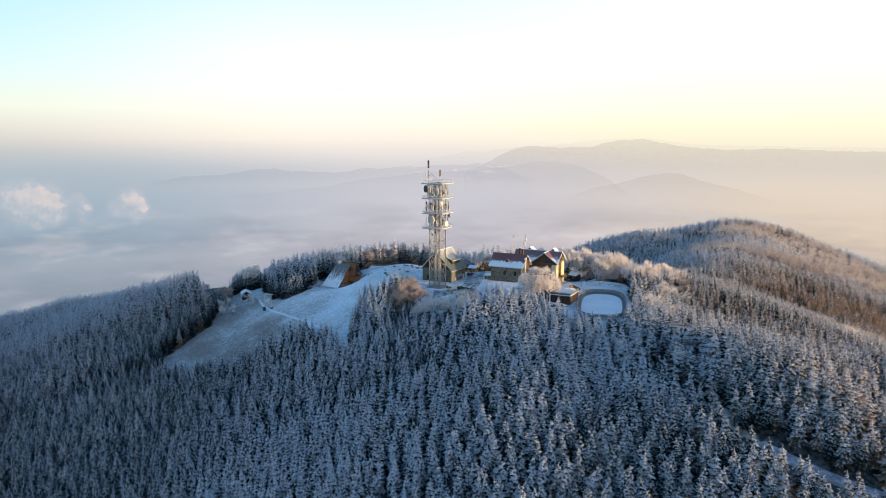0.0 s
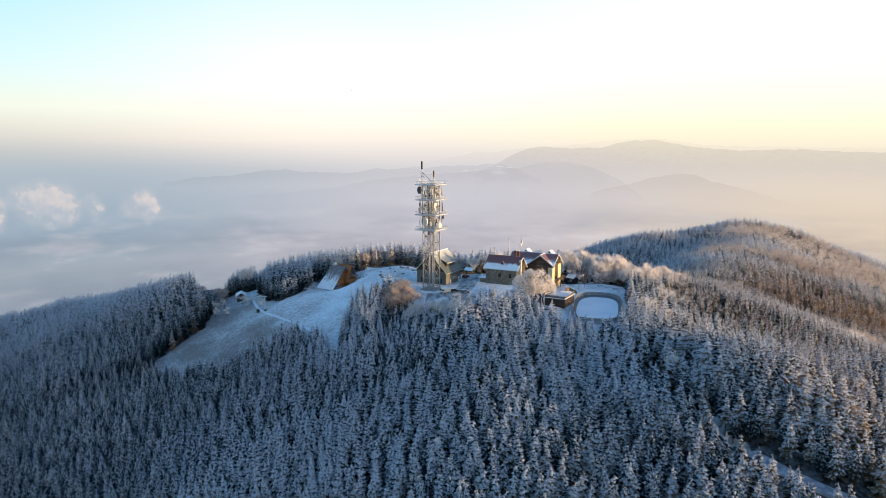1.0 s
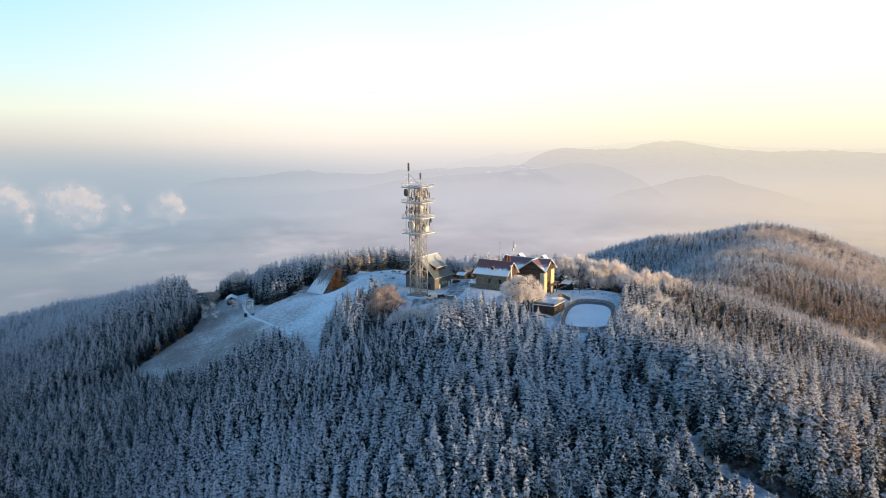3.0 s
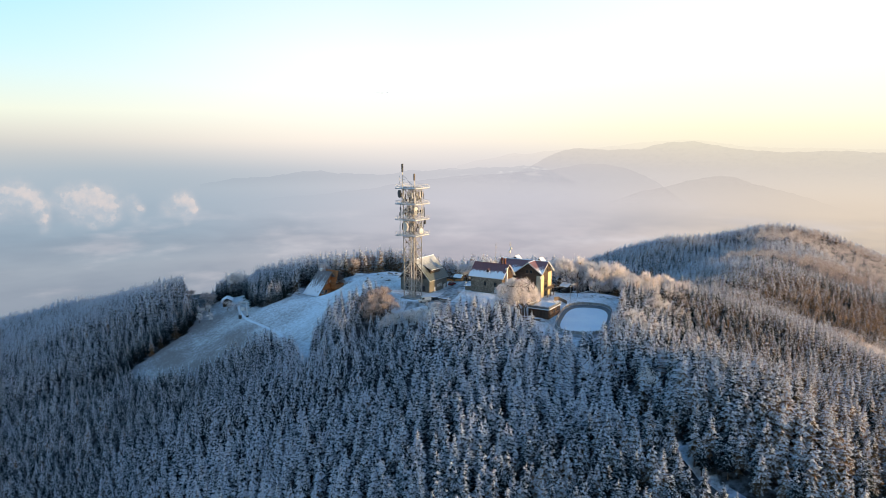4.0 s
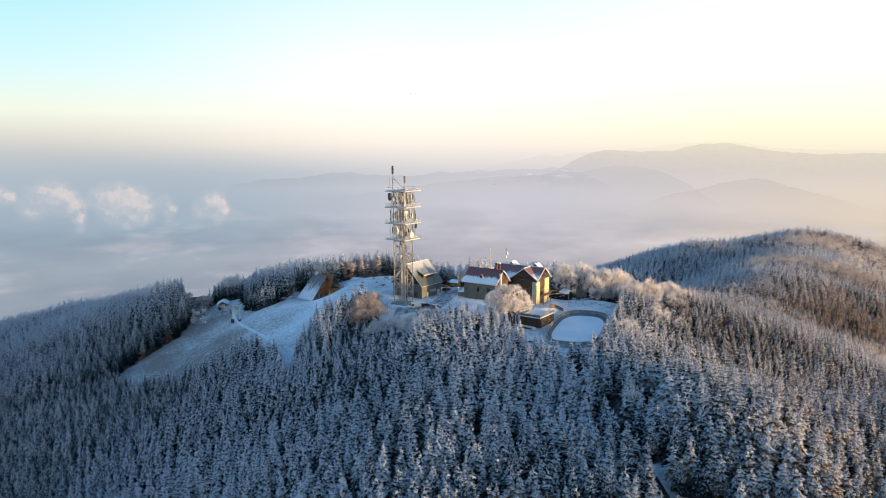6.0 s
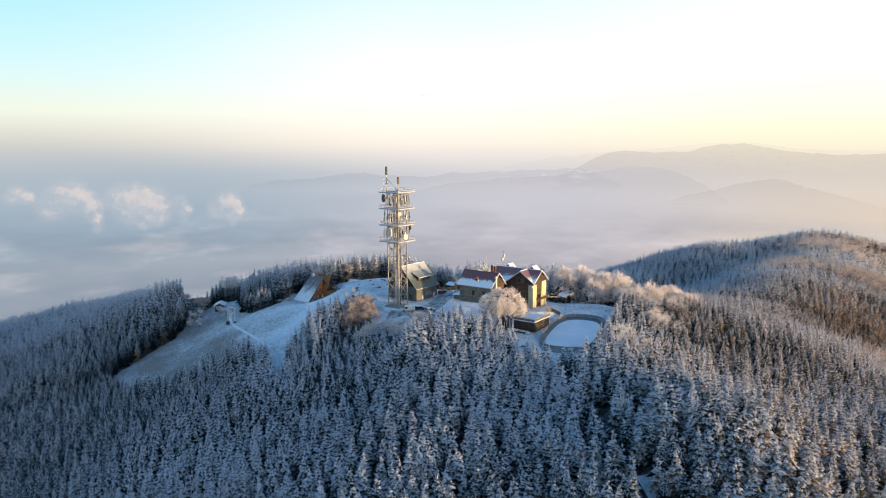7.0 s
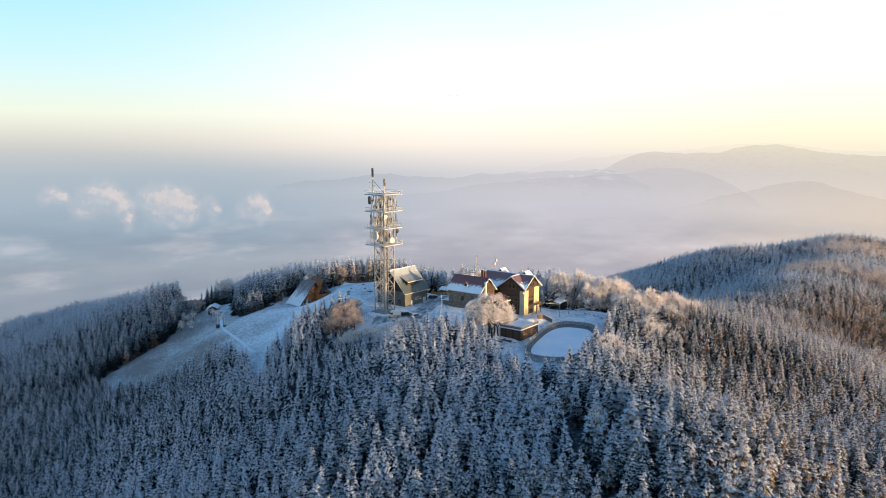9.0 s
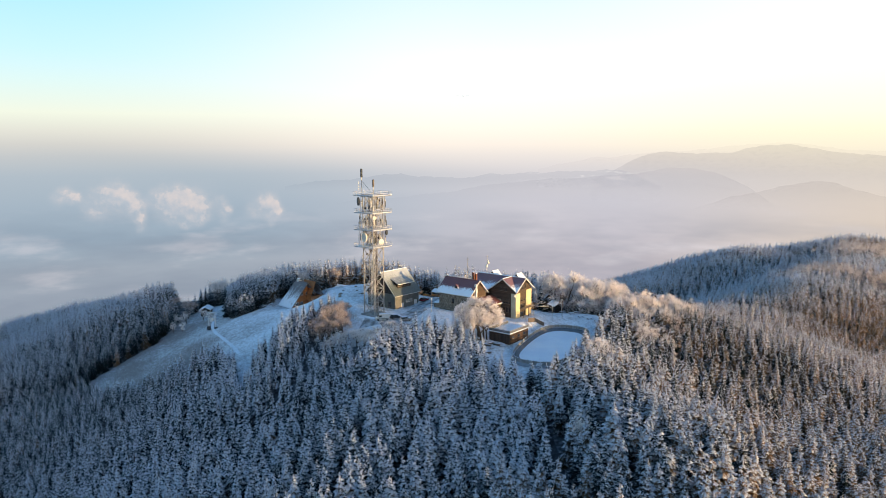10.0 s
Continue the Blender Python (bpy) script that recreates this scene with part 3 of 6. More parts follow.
# ------------------------------------------------------------ trees
def spruce_mesh(seed, whorls, branches, sprays=2, skirt=0.30):
    """One spruce, 1 m high: whorls of drooping boughs, each a folded kite of needles with side sprays. Vertices, triangles and rime."""
    r = np.random.default_rng(seed)
    V, F, rime = [], [], []
    slim = r.uniform(0.30, 0.38)
    for i in range(whorls):
        t = (i + 0.3) / whorls
        z = skirt + (0.965 - skirt) * t ** 0.92
        reach = slim * (1 - math.exp((z - 1.0) / 0.70)) + 0.012
        count = max(4, int(round(branches * (1 - 0.5 * t))))
        for k in range(count):
            a = (k + r.uniform(0.1, 0.9)) * math.tau / count + i * 1.7
            L = reach * r.uniform(0.58, 1.30)
            zz = z + r.uniform(-0.5, 0.5) * 2.2 / whorls
            c, s = math.cos(a), math.sin(a)
            w = L * r.uniform(0.20, 0.32) + 0.005
            drop = L * r.uniform(0.22, 0.70)

            def at(out, side, up):
                return (c * out - s * side, s * out + c * side, zz + up)
            n = len(V)
            if sprays:
                mid = r.uniform(0.5, 0.62)
                V += [at(0, 0, 0.20 * L), at(mid * L, w * 0.8, -0.62 * drop), at(mid * L, 0, -0.28 * drop), at(mid * L, -w * 0.8, -0.62 * drop), at(L, 0, -drop * r.uniform(0.5, 0.9))]
                F += [(n, n + 2, n + 1), (n, n + 3, n + 2), (n + 1, n + 2, n + 4), (n + 2, n + 3, n + 4)]
                rime += [-0.30, 0.40, 0.52, 0.40, 0.98]
                for side in (-1, 1)[:sprays]:
                    n = len(V)
                    o = r.uniform(0.35, 0.55)
                    V += [at(0.28 * L, 0, -0.05 * drop), at((o + 0.28) * L, side * w * 0.9, -0.5 * drop), at(o * L, side * w * r.uniform(1.5, 1.9), -drop * r.uniform(0.6, 0.95))]
                    F += [(n, n + 1, n + 2) if side > 0 else (n, n + 2, n + 1)]
                    rime += [-0.05, 0.52, 0.95]
            else:
                V += [at(0, 0, 0.22 * L), at(0.6 * L, w, -0.7 * drop), at(0.6 * L, -w, -0.7 * drop), at(L, 0, -0.75 * drop)]
                F += [(n, n + 3, n + 1), (n, n + 2, n + 3)]
                rime += [-0.22, 0.46, 0.46, 0.98]
    n = len(V)
    V += [(0.013, 0, 0.88), (-0.008, 0.013, 0.88), (-0.008, -0.013, 0.88), (0, 0, 1.01)]
    F += [(n, n + 1, n + 3), (n + 1, n + 2, n + 3), (n + 2, n, n + 3)]
    rime += [0.4, 0.4, 0.4, 0.55]
    # less rime low down, which paints the shade between neighbouring crowns
    return np.array(V), np.array(F), np.array(rime) + 1.05 * np.clip(np.array(V)[:, 2] - 0.64, -0.45, 0.25)


def trunk_bm(h, r0, base=-0.6):
    bm = bmesh.new()
    bar(bm, (0, 0, base), (0, 0, 0.55 * h), r0 * 2, 6, r0 * 1.2)
    bar(bm, (0, 0, 0.55 * h), (0, 0, 0.94 * h), r0 * 1.1, 5, r0 * 0.15)
    return bm


def beech_mesh(seed, depth, twigs, spread=0.58, low=0.28, fine=1.0):
    """A bare broadleaf tree, 1 m high: limbs that fork, and a haze of rimed twigs at their ends. Wood and twigs apart."""
    r = np.random.default_rng(seed)
    wood = bmesh.new()
    V, F, rime = [], [], []

    def twig(p, d, L):
        for _ in range(twigs):
            q = (d + Vector(r.normal(0, 0.75, 3))).normalized() * L * r.uniform(0.35, 1.1)
            s = q.orthogonal().normalized() * L * r.uniform(0.045, 0.085)
            side = Matrix.Rotation(r.uniform(0, 3.1), 3, q.normalized()) @ s
            n = len(V)
            o = p + Vector(r.normal(0, 0.42 * L, 3))
            V.extend((tuple(o), tuple(o + q * 0.55 + side), tuple(o + q), tuple(o + q * 0.45 - side * 0.8)))
            F.extend(((n, n + 1, n + 2), (n, n + 2, n + 3)))
            rime.extend((0.35, 0.8, 1.0, 0.75))

    def grow(p, d, L, w, k):
        q = p + d * L
        bar(wood, p, q, w, 5 if k > 1 else 3, w * 0.6)
        if k == 0:
            twig(q, d, L * 0.75 * fine)
            return
        if k <= 2:
            twig(p + d * L * 0.7, d, L * 0.5 * fine)
        for j in range(3 if k > 1 else 4):
            turn = (d + Vector(r.normal(0, spread, 3)) + Vector((0, 0, 0.12))).normalized()
            grow(q, turn, L * r.uniform(0.66, 0.86), w * 0.58, k - 1)
    grow(Vector((0, 0, -0.04)), Vector((r.normal(0, 0.05), r.normal(0, 0.05), 1)).normalized(), low, 0.045, depth)
    V = np.array(V)
    tall = 1.0 / np.percentile(V[:, 2], 99)
    bmesh.ops.scale(wood, vec=(tall, tall, tall), verts=wood.verts)
    return wood, V * tall, np.array(F), np.array(rime)


rng = np.random.default_rng(21)
# patches of bare broadleaf trees among the spruces: x, y, radius
BROADLEAF = ((-13, 289, 8), (3, 275, 8), (74, 338, 13), (95, 330, 14), (104, 340, 13), (-93, 330, 8), (335, 690, 55), (420, 870, 90), (470, 800, 80), (430, 740, 60), (290, 740, 35), (232, 385, 26), (212, 345, 18), (330, 420, 60), (84, 286, 5), (93, 291, 7), (101, 302, 7), (80, 258, 6), (76, 214, 5), (-15, 283, 7))


def scatter(x0, x1, y0, y1, pitch):
    """Places for trees: a jittered grid in plan."""
    X, Y = np.meshgrid(np.arange(x0, x1, pitch), np.arange(y0, y1, pitch))
    X = X + rng.uniform(-0.46, 0.46, X.shape) * pitch
    Y = Y + rng.uniform(-0.46, 0.46, Y.shape) * pitch
    return X.ravel(), Y.ravel()


def wooded(x, y):
    ok = ~inside(x, y, OPEN) & (from_line(x, y, ROAD[:6]) > 2.0) & (from_line(x, y, ROAD[5:8]) > 1.9) & (from_line(x, y, ROAD[7:]) > 3.6) & (from_line(x, y, VERGE) > 1.8) & ~inside(x, y, GAP)
    # the cone of the valley that is open to the flight, with a margin on the sun's side
    ok &= (x > -0.66 * y - 8) & (x < 0.66 * y + 30)
    # slopes that drop out of sight behind the crest
    ok &= ~((x < -40) & (y > 400 - 0.55 * (x + 40)) & (y > 395))
    ok &= ~((x > -60) & (x < np.where(y > 540, 20, 75 + 0.24 * (y - 390))) & (y > 372))
    return ok


def stand(x, y, low, high):
    """Heights, turns and variants for trees at x, y."""
    k = len(x)
    grove = 0.5 + 0.5 * np.sin(x / 19.0 + 2 * np.sin(y / 27.0)) * np.cos(y / 23.0)
    h = low + (high - low) * np.clip(0.55 * grove + rng.uniform(0, 0.6, k), 0, 1.1)
    return h, rng.uniform(0, math.tau, k), rng.integers(0, 6, k)


def forest(name, x, y, h, turn, pick, models, mat, label, category):
    """Very many trees as one mesh."""
    Vs, Fs, R, T, n = [], [], [], [], 0
    z = land_z(x, y) - 0.2
    # browner needles on the right slope and summit also paint warm low sun
    tone = np.clip(rng.normal(0.46, 0.17, len(x)) + 0.12 * np.sin(x / 31 + y / 47) - 0.16 * np.clip((-20 - x) / 50, 0, 1) + 0.36 * np.clip((x - 75) / 60, 0, 1) + 0.22 * np.clip((y - 322) / 25, 0, 1) * np.clip((62 - x) / 20, 0, 1), 0, 1)
    wide = rng.uniform(0.74, 1.02, len(x)) * np.where(x < -15, 0.86, 1.0)
    # less rime on the outer slopes and round the summit, more in the middle
    bare = 0.03 * np.clip((-45 - x) / 60, 0, 1) - 0.075 * np.clip((x + 105) / 50, 0, 1) * np.clip((110 - x) / 50, 0, 1) * np.clip((310 - y) / 20, 0, 1) + 0.33 * np.clip((x - 60) / 50, 0, 1) * np.clip((620 - y) / 150, 0, 1)
    bare = bare + 0.14 * np.clip((y - 322) / 25, 0, 1) * np.clip((62 - x) / 20, 0, 1) * np.clip((x + 45) / 20, 0, 1) + 0.05 * np.clip((y - 440) / 80, 0, 1) * (1 + 1.6 * np.sin(x / 37 + 1.3 * np.sin(y / 51)) * np.cos(y / 43))
    # the brown hollow under the far hill, and the thick rime on the young trees below the lot
    bare = bare + 0.24 * np.clip((x - 170) / 60, 0, 1) * np.clip((y - 405) / 40, 0, 1) * np.clip((720 - y) / 120, 0, 1)
    bare = bare - 0.14 * np.clip((x + 60) / 20, 0, 1) * np.clip((60 - x) / 15, 0, 1) * np.clip((y - 235) / 20, 0, 1) * np.clip((296 - y) / 8, 0, 1)
    # the dark front row along the lower meadow
    bare = bare + 0.22 * (x < -84) * (y > 288) * (y < 345) * np.clip(1.6 - from_line(x, y, OPEN + OPEN[:1]) / 10, 0, 1)
    if mat == "twigs":
        bare = bare - 0.1 + 0.24 * np.clip((y - 380) / 150, 0, 1)
    for v, (V, F, rime) in enumerate(models):
        at = np.nonzero(pick % len(models) == v)[0]
        if not len(at):
            continue
        c, s = np.cos(turn[at])[:, None], np.sin(turn[at])[:, None]
        hw = (h[at] * wide[at])[:, None]
        P = np.stack((x[at][:, None] + hw * (c * V[:, 0] - s * V[:, 1]), y[at][:, None] + hw * (s * V[:, 0] + c * V[:, 1]), z[at][:, None] + h[at][:, None] * V[:, 2]), -1)
        Vs.append(P.reshape(-1, 3))
        Fs.append((F[None] + (np.arange(len(at)) * len(V))[:, None, None]).reshape(-1, 3) + n)
        R.append((rime[None, :] - bare[at][:, None]).ravel())
        T.append(np.repeat(tone[at], len(V)))
        n += len(at) * len(V)
    me = mesh_of(name, np.concatenate(Vs), np.concatenate(Fs), M[mat], {"rime": np.concatenate(R), "tone": np.concatenate(T)})
    return tagged(new(name, me), label, category, kind="stuff")


# six for the depth of a stand, then three with boughs down to the ground for its edges
near_models = [spruce_mesh(k, 12, 8) for k in range(6)] + [spruce_mesh(10 + k, 15, 8, 2, 0.05) for k in range(3)]
fine_models = [spruce_mesh(20 + k, 11, 7, 0) for k in range(6)] + [spruce_mesh(30 + k, 16, 8, 1, 0.05) for k in range(3)]
far_models = [spruce_mesh(40 + k, 8, 6, 0) for k in range(9)]
beech_far = [beech_mesh(60 + k, 2, 9, 0.5, 0.34)[1:] for k in range(4)]


def broadleaf(x, y):
    hit = np.zeros(len(x), bool)
    for bx, by, br in BROADLEAF:
        hit |= np.hypot(x - bx, y - by) < br * rng.uniform(0.6, 1.15, len(x))
    return hit


def wood(name, x, y, low, high, models, label):
    """Spruces over the places x, y as one mesh; gives back the broadleaf places among them."""
    leafy = broadleaf(x, y)
    h, turn, pick = stand(x, y, low, high)
    edge = np.minimum(from_line(x, y, OPEN + OPEN[:1]), from_line(x, y, ROAD)) < 7.5
    pick = np.where(edge, 6 + pick % 3, pick)
    h = h + np.where((y > 338) & (x > -90) & (x < 62), 3.0, 0.0)
    # young growth below the lot and the kiosk
    h = h * np.where((x > -22) & (x < 6) & (y > 256 - 0.25 * np.abs(x - 12)) & (y < 292), 0.68, 1.0)
    h = h * np.where((x >= 6) & (x < 46) & (y > 262) & (y < 292), 0.84, 1.0)
    # tall trees before the pond and where the lift line leaves; low ones on the western slope
    h = h * np.where((x > 65) & (x < 88) & (y > 234) & (y < 266), 1.1, 1.0)
    h = h * np.where((x > -142) & (x < -98) & (y > 338) & (y < 372), 1.22, 1.0)
    h = h * np.where((x < -70) & (y < 290), 0.85, 1.0)
    h = h + np.where((x < -125) & (y > 335), 2.4, 0.0)
    h = h * np.where((x > 16) & (x < 122) & (y > 343) & (y < 364), 1.28, 1.0)
    h = h * np.where((x > 80) & (x < 108) & (y > 150) & (y < 222), 1.22, 1.0)
    h = h * np.where((x > -31) & (x <= -19) & (y > 262) & (y < 304), 1.12, 1.0)
    rest = ~leafy
    forest(name, x[rest], y[rest], h[rest], turn[rest], pick[rest], models, "needles", label, "spruce wood")
    return x[leafy], y[leafy]


# the wood near the flight: well-grown on the spur, younger and closer on the slope to its west
x, y = scatter(-20, 215, 142, 256, 3.4)
x2, y2 = scatter(-240, -20, 142, 256, 2.75)
x, y = np.concatenate((x, x2)), np.concatenate((y, y2))
keep = wooded(x, y)
x, y = x[keep], y[keep]
order = np.argsort(np.where(broadleaf(x, y), 1e9, np.hypot(x - 62, y - 158)))
near = order[:260]
h, turn, pick = stand(x[near], y[near], 9.0, 12.5)
NEAR_SPRUCES = list(zip(x[near], y[near], h, turn, pick))
rest = order[260:]
x, y = x[rest], y[rest]
close = np.hypot(x - 55, y - 45) < 192
BROAD = [wood("spruce_wood", x[close], y[close], 8.5, 12.5, near_models, "dense dark green spruce wood white with rime")]
BROAD.append(wood("slope_spruce_wood", x[~close], y[~close], 7.0, 11.0, fine_models, "close-grown young spruce wood white with rime"))

# the wood round the top
x, y = scatter(-20, 340, 256, 470, 3.4)
x2, y2 = scatter(-340, -20, 256, 470, 2.85)
x, y = np.concatenate((x, x2)), np.concatenate((y, y2))
keep = wooded(x, y)
x, y = x[keep], y[keep]
away = (y > np.where(x > 10, 368, 345)) & (from_line(x, y, OPEN + OPEN[:1]) > 12)
BROAD.append(wood("outer_spruce_wood", x[away], y[away], 7.0, 11.5, far_models, "frosted spruce wood falling away beyond the summit"))
BROAD.append(wood("summit_spruce_wood", x[~away], y[~away], 7.0, 11.5, fine_models, "spruce wood round the snowy summit, rime on the boughs"))

# the far hill
x, y = scatter(40, 860, 470, 1040, 5.2)
keep = wooded(x, y) & (land_z(x, y) > -170) & (x < 0.72 * y + 40)
BROAD.append(wood("hill_spruce_wood", x[keep], y[keep], 7.0, 15.0, far_models, "frosted spruce wood on a neighbouring rounded hill"))

# bare beeches: every second or third place of a spruce
bx, by = (np.concatenate([b[k] for b in BROAD]) for k in (0, 1))
thin = rng.uniform(0, 1, len(bx)) < np.where(by < 260, 0.35, np.where(by < 360, 0.32, 0.42))
bx, by = bx[thin], by[thin]
order = np.argsort(np.hypot(bx - 60, by - 290))
few, many = order[:60], order[60:]
BEECHES = list(zip(bx[few], by[few], rng.uniform(6.5, 10.5, 60), rng.uniform(0, 6.28, 60), rng.integers(0, 5, 60)))
h, turn, pick = stand(bx[many], by[many], 7.5, 11.5)
h = h * np.where(by[many] > 440, 1.25, 1.0)
forest("beech_wood", bx[many], by[many], h, turn, pick, beech_far, "twigs", "bare beech wood, every twig white with rime", "beech wood")


def tree_things():
    models = []
    for k, (V, F, rime) in enumerate(near_models[:6]):
        models.append((mesh_of("crown", V * 10.0, F, M["needles"], {"rime": rime - 0.1 - 0.03 * (k % 3), "tone": np.full(len(V), 0.28 + 0.1 * k)}), None))
    stem = bpy.data.meshes.new("trunk")
    b = trunk_bm(10.0, 0.13)
    b.to_mesh(stem)
    b.free()
    stem.materials.append(M["bark"])
    for x, y, h, turn, k in NEAR_SPRUCES:
        m = Matrix.Translation((x, y, float(land_z(x, y)) - 0.1)) @ Matrix.Rotation(turn, 4, "Z") @ Matrix.Diagonal((h / 10 * 0.90, h / 10 * 0.86, h / 10, 1))
        tree = new("spruce_tree")
        tree.matrix_basis = m
        tagged(tree, "slender dark green spruce with rime on drooping boughs", "spruce", "spruces beside the forest road")
        new("trunk", stem).parent = tree
        new("crown", models[int(k) % 6][0]).parent = tree
    broad = []
    for k in range(11):
        wood, V, F, rime = beech_mesh(80 + k, 3, 22) if k < 5 else beech_mesh(80 + k, 4, 34, 0.56, 0.26) if k < 10 else beech_mesh(86, 5, 20, 0.62, 0.26, 0.9)
        me = bpy.data.meshes.new("trunk")
        wood.to_mesh(me)
        wood.free()
        me.materials.append(M["bark"])
        broad.append((me, mesh_of("crown", V, F, M["twigs"], {"rime": rime * (1.18 if k % 5 < 4 else 0.6), "tone": np.full(len(V), 0.1 * k)})))
    for x, y, h, turn, k in BEECHES:
        if math.hypot(x + 15, y - 286) < 13:
            k = 4
        if math.hypot(x - 3, y - 275) < 10:
            h = h * 0.5
        me, crown = broad[int(k) % 5]
        tree = new("beech_tree")
        tree.matrix_basis = Matrix.Translation((x, y, float(land_z(x, y)) - 0.1)) @ Matrix.Rotation(turn, 4, "Z") @ Matrix.Diagonal((h, h, h, 1))
        tagged(tree, "bare broadleaf tree with twigs white with rime", "tree", "bare trees among the spruces")
        new("trunk", me).parent = tree
        new("crown", crown).parent = tree
    # tall rimed beeches behind the inn, and the spreading one before it
    for x, y, h, k, wide in TALL_BEECHES:
        me, crown = broad[k if h < 5.5 else k + 5]
        tree = new("beech_tree")
        tree.matrix_basis = Matrix.Translation((x, y, float(land_z(x, y)) - 0.2)) @ Matrix.Rotation(x * 3.7, 4, "Z") @ Matrix.Diagonal((h * wide, h * wide, h, 1))
        if h < 5.5:
            tree.name = "shrub"
            tagged(tree, "low bare shrub, its twigs white with rime", "shrub", "rimed shrubs on the open top")
        elif k == 4:
            tagged(tree, "bare brown broadleaf tree with little rime on its twigs", "tree", "bare brown trees on the top")
        else:
            tagged(tree, "tall spreading beech, its twigs thick with white rime", "tree", "rimed beeches round the inn")
        new("trunk", me).parent = tree
        new("crown", crown).parent = tree


TALL_BEECHES = ((40.6, 277.8, 8.8, 1, 1.3), (39.2, 280.8, 8.6, 3, 1.25), (41.2, 279.2, 13.6, 5, 1.0), (39.4, 280.4, 12.8, 5, 1.0), (42.4, 278.8, 10.2, 1, 0.95), (37.8, 279.0, 9.6, 3, 0.95),
                (62, 336, 14.5, 0, 1.0), (68, 339, 16.0, 1, 1.05), (74, 336, 15.0, 2, 1.0), (80, 342, 15.5, 3, 1.05),
                (86, 336, 13.5, 0, 1.0), (92, 343, 14.0, 1, 1.0), (99, 338, 13.0, 2, 1.05), (72, 345, 15.0, 3, 1.0), (107, 345, 13.0, 0, 1.0), (90, 322, 9.0, 1, 1.1),
                (95, 312, 8.5, 2, 1.1), (113, 338, 11.0, 3, 1.1), (58, 342, 11.0, 2, 1.0), (64, 343, 12.5, 3, 1.0), (78, 338, 12.5, 0, 1.0), (84, 344, 13.5, 2, 1.0), (89, 332, 10.5, 3, 1.1), (103, 332, 10.0, 0, 1.1),
                (-100, 362, 13.0, 3, 0.8), (-117, 343, 6.5, 4, 1.2), (-121, 351, 6.5, 4, 1.2), (-114, 336, 6.0, 4, 1.2), (-119, 337, 6.5, 4, 1.2), (-124, 362, 6.0, 4, 1.2), (-112, 341, 5.2, 2, 1.3),
                (20, 336, 9.0, 1, 1.0), (26, 334, 10.0, 3, 1.0), (14, 340, 9.0, 0, 1.0),
                (-15, 291, 7.2, 4, 1.1), (-11, 287, 7.0, 4, 1.1), (-17, 286, 7.0, 4, 1.1), (-14, 281, 7.5, 4, 1.1), (-9, 282, 7.0, 4, 1.1), (-15, 297, 6.5, 4, 1.2), (-58, 352, 11, 1, 1.1), (-50, 355, 11, 2, 1.1), (-38, 356, 9, 4, 1.1), (-30, 358, 9, 4, 1.1), (-104, 339, 5, 0, 1.3), (-98, 344, 4, 1, 1.3), (-95, 338, 4.5, 2, 1.3), (-106, 331, 5, 3, 1.3), (-100, 329, 4.5, 0, 1.3), (-110, 351, 7, 4, 1.2), (-90, 336, 3.5, 1, 1.3), (-107, 346, 5, 4, 1.3))
BRUSH = random.Random(17)
TALL_BEECHES += tuple((BRUSH.uniform(-11, 14), 271 + 12 * k / 52, BRUSH.uniform(3.8, 4.8) - 1.6 * k / 52, k % 4, 1.5) for k in range(52))
tree_things()


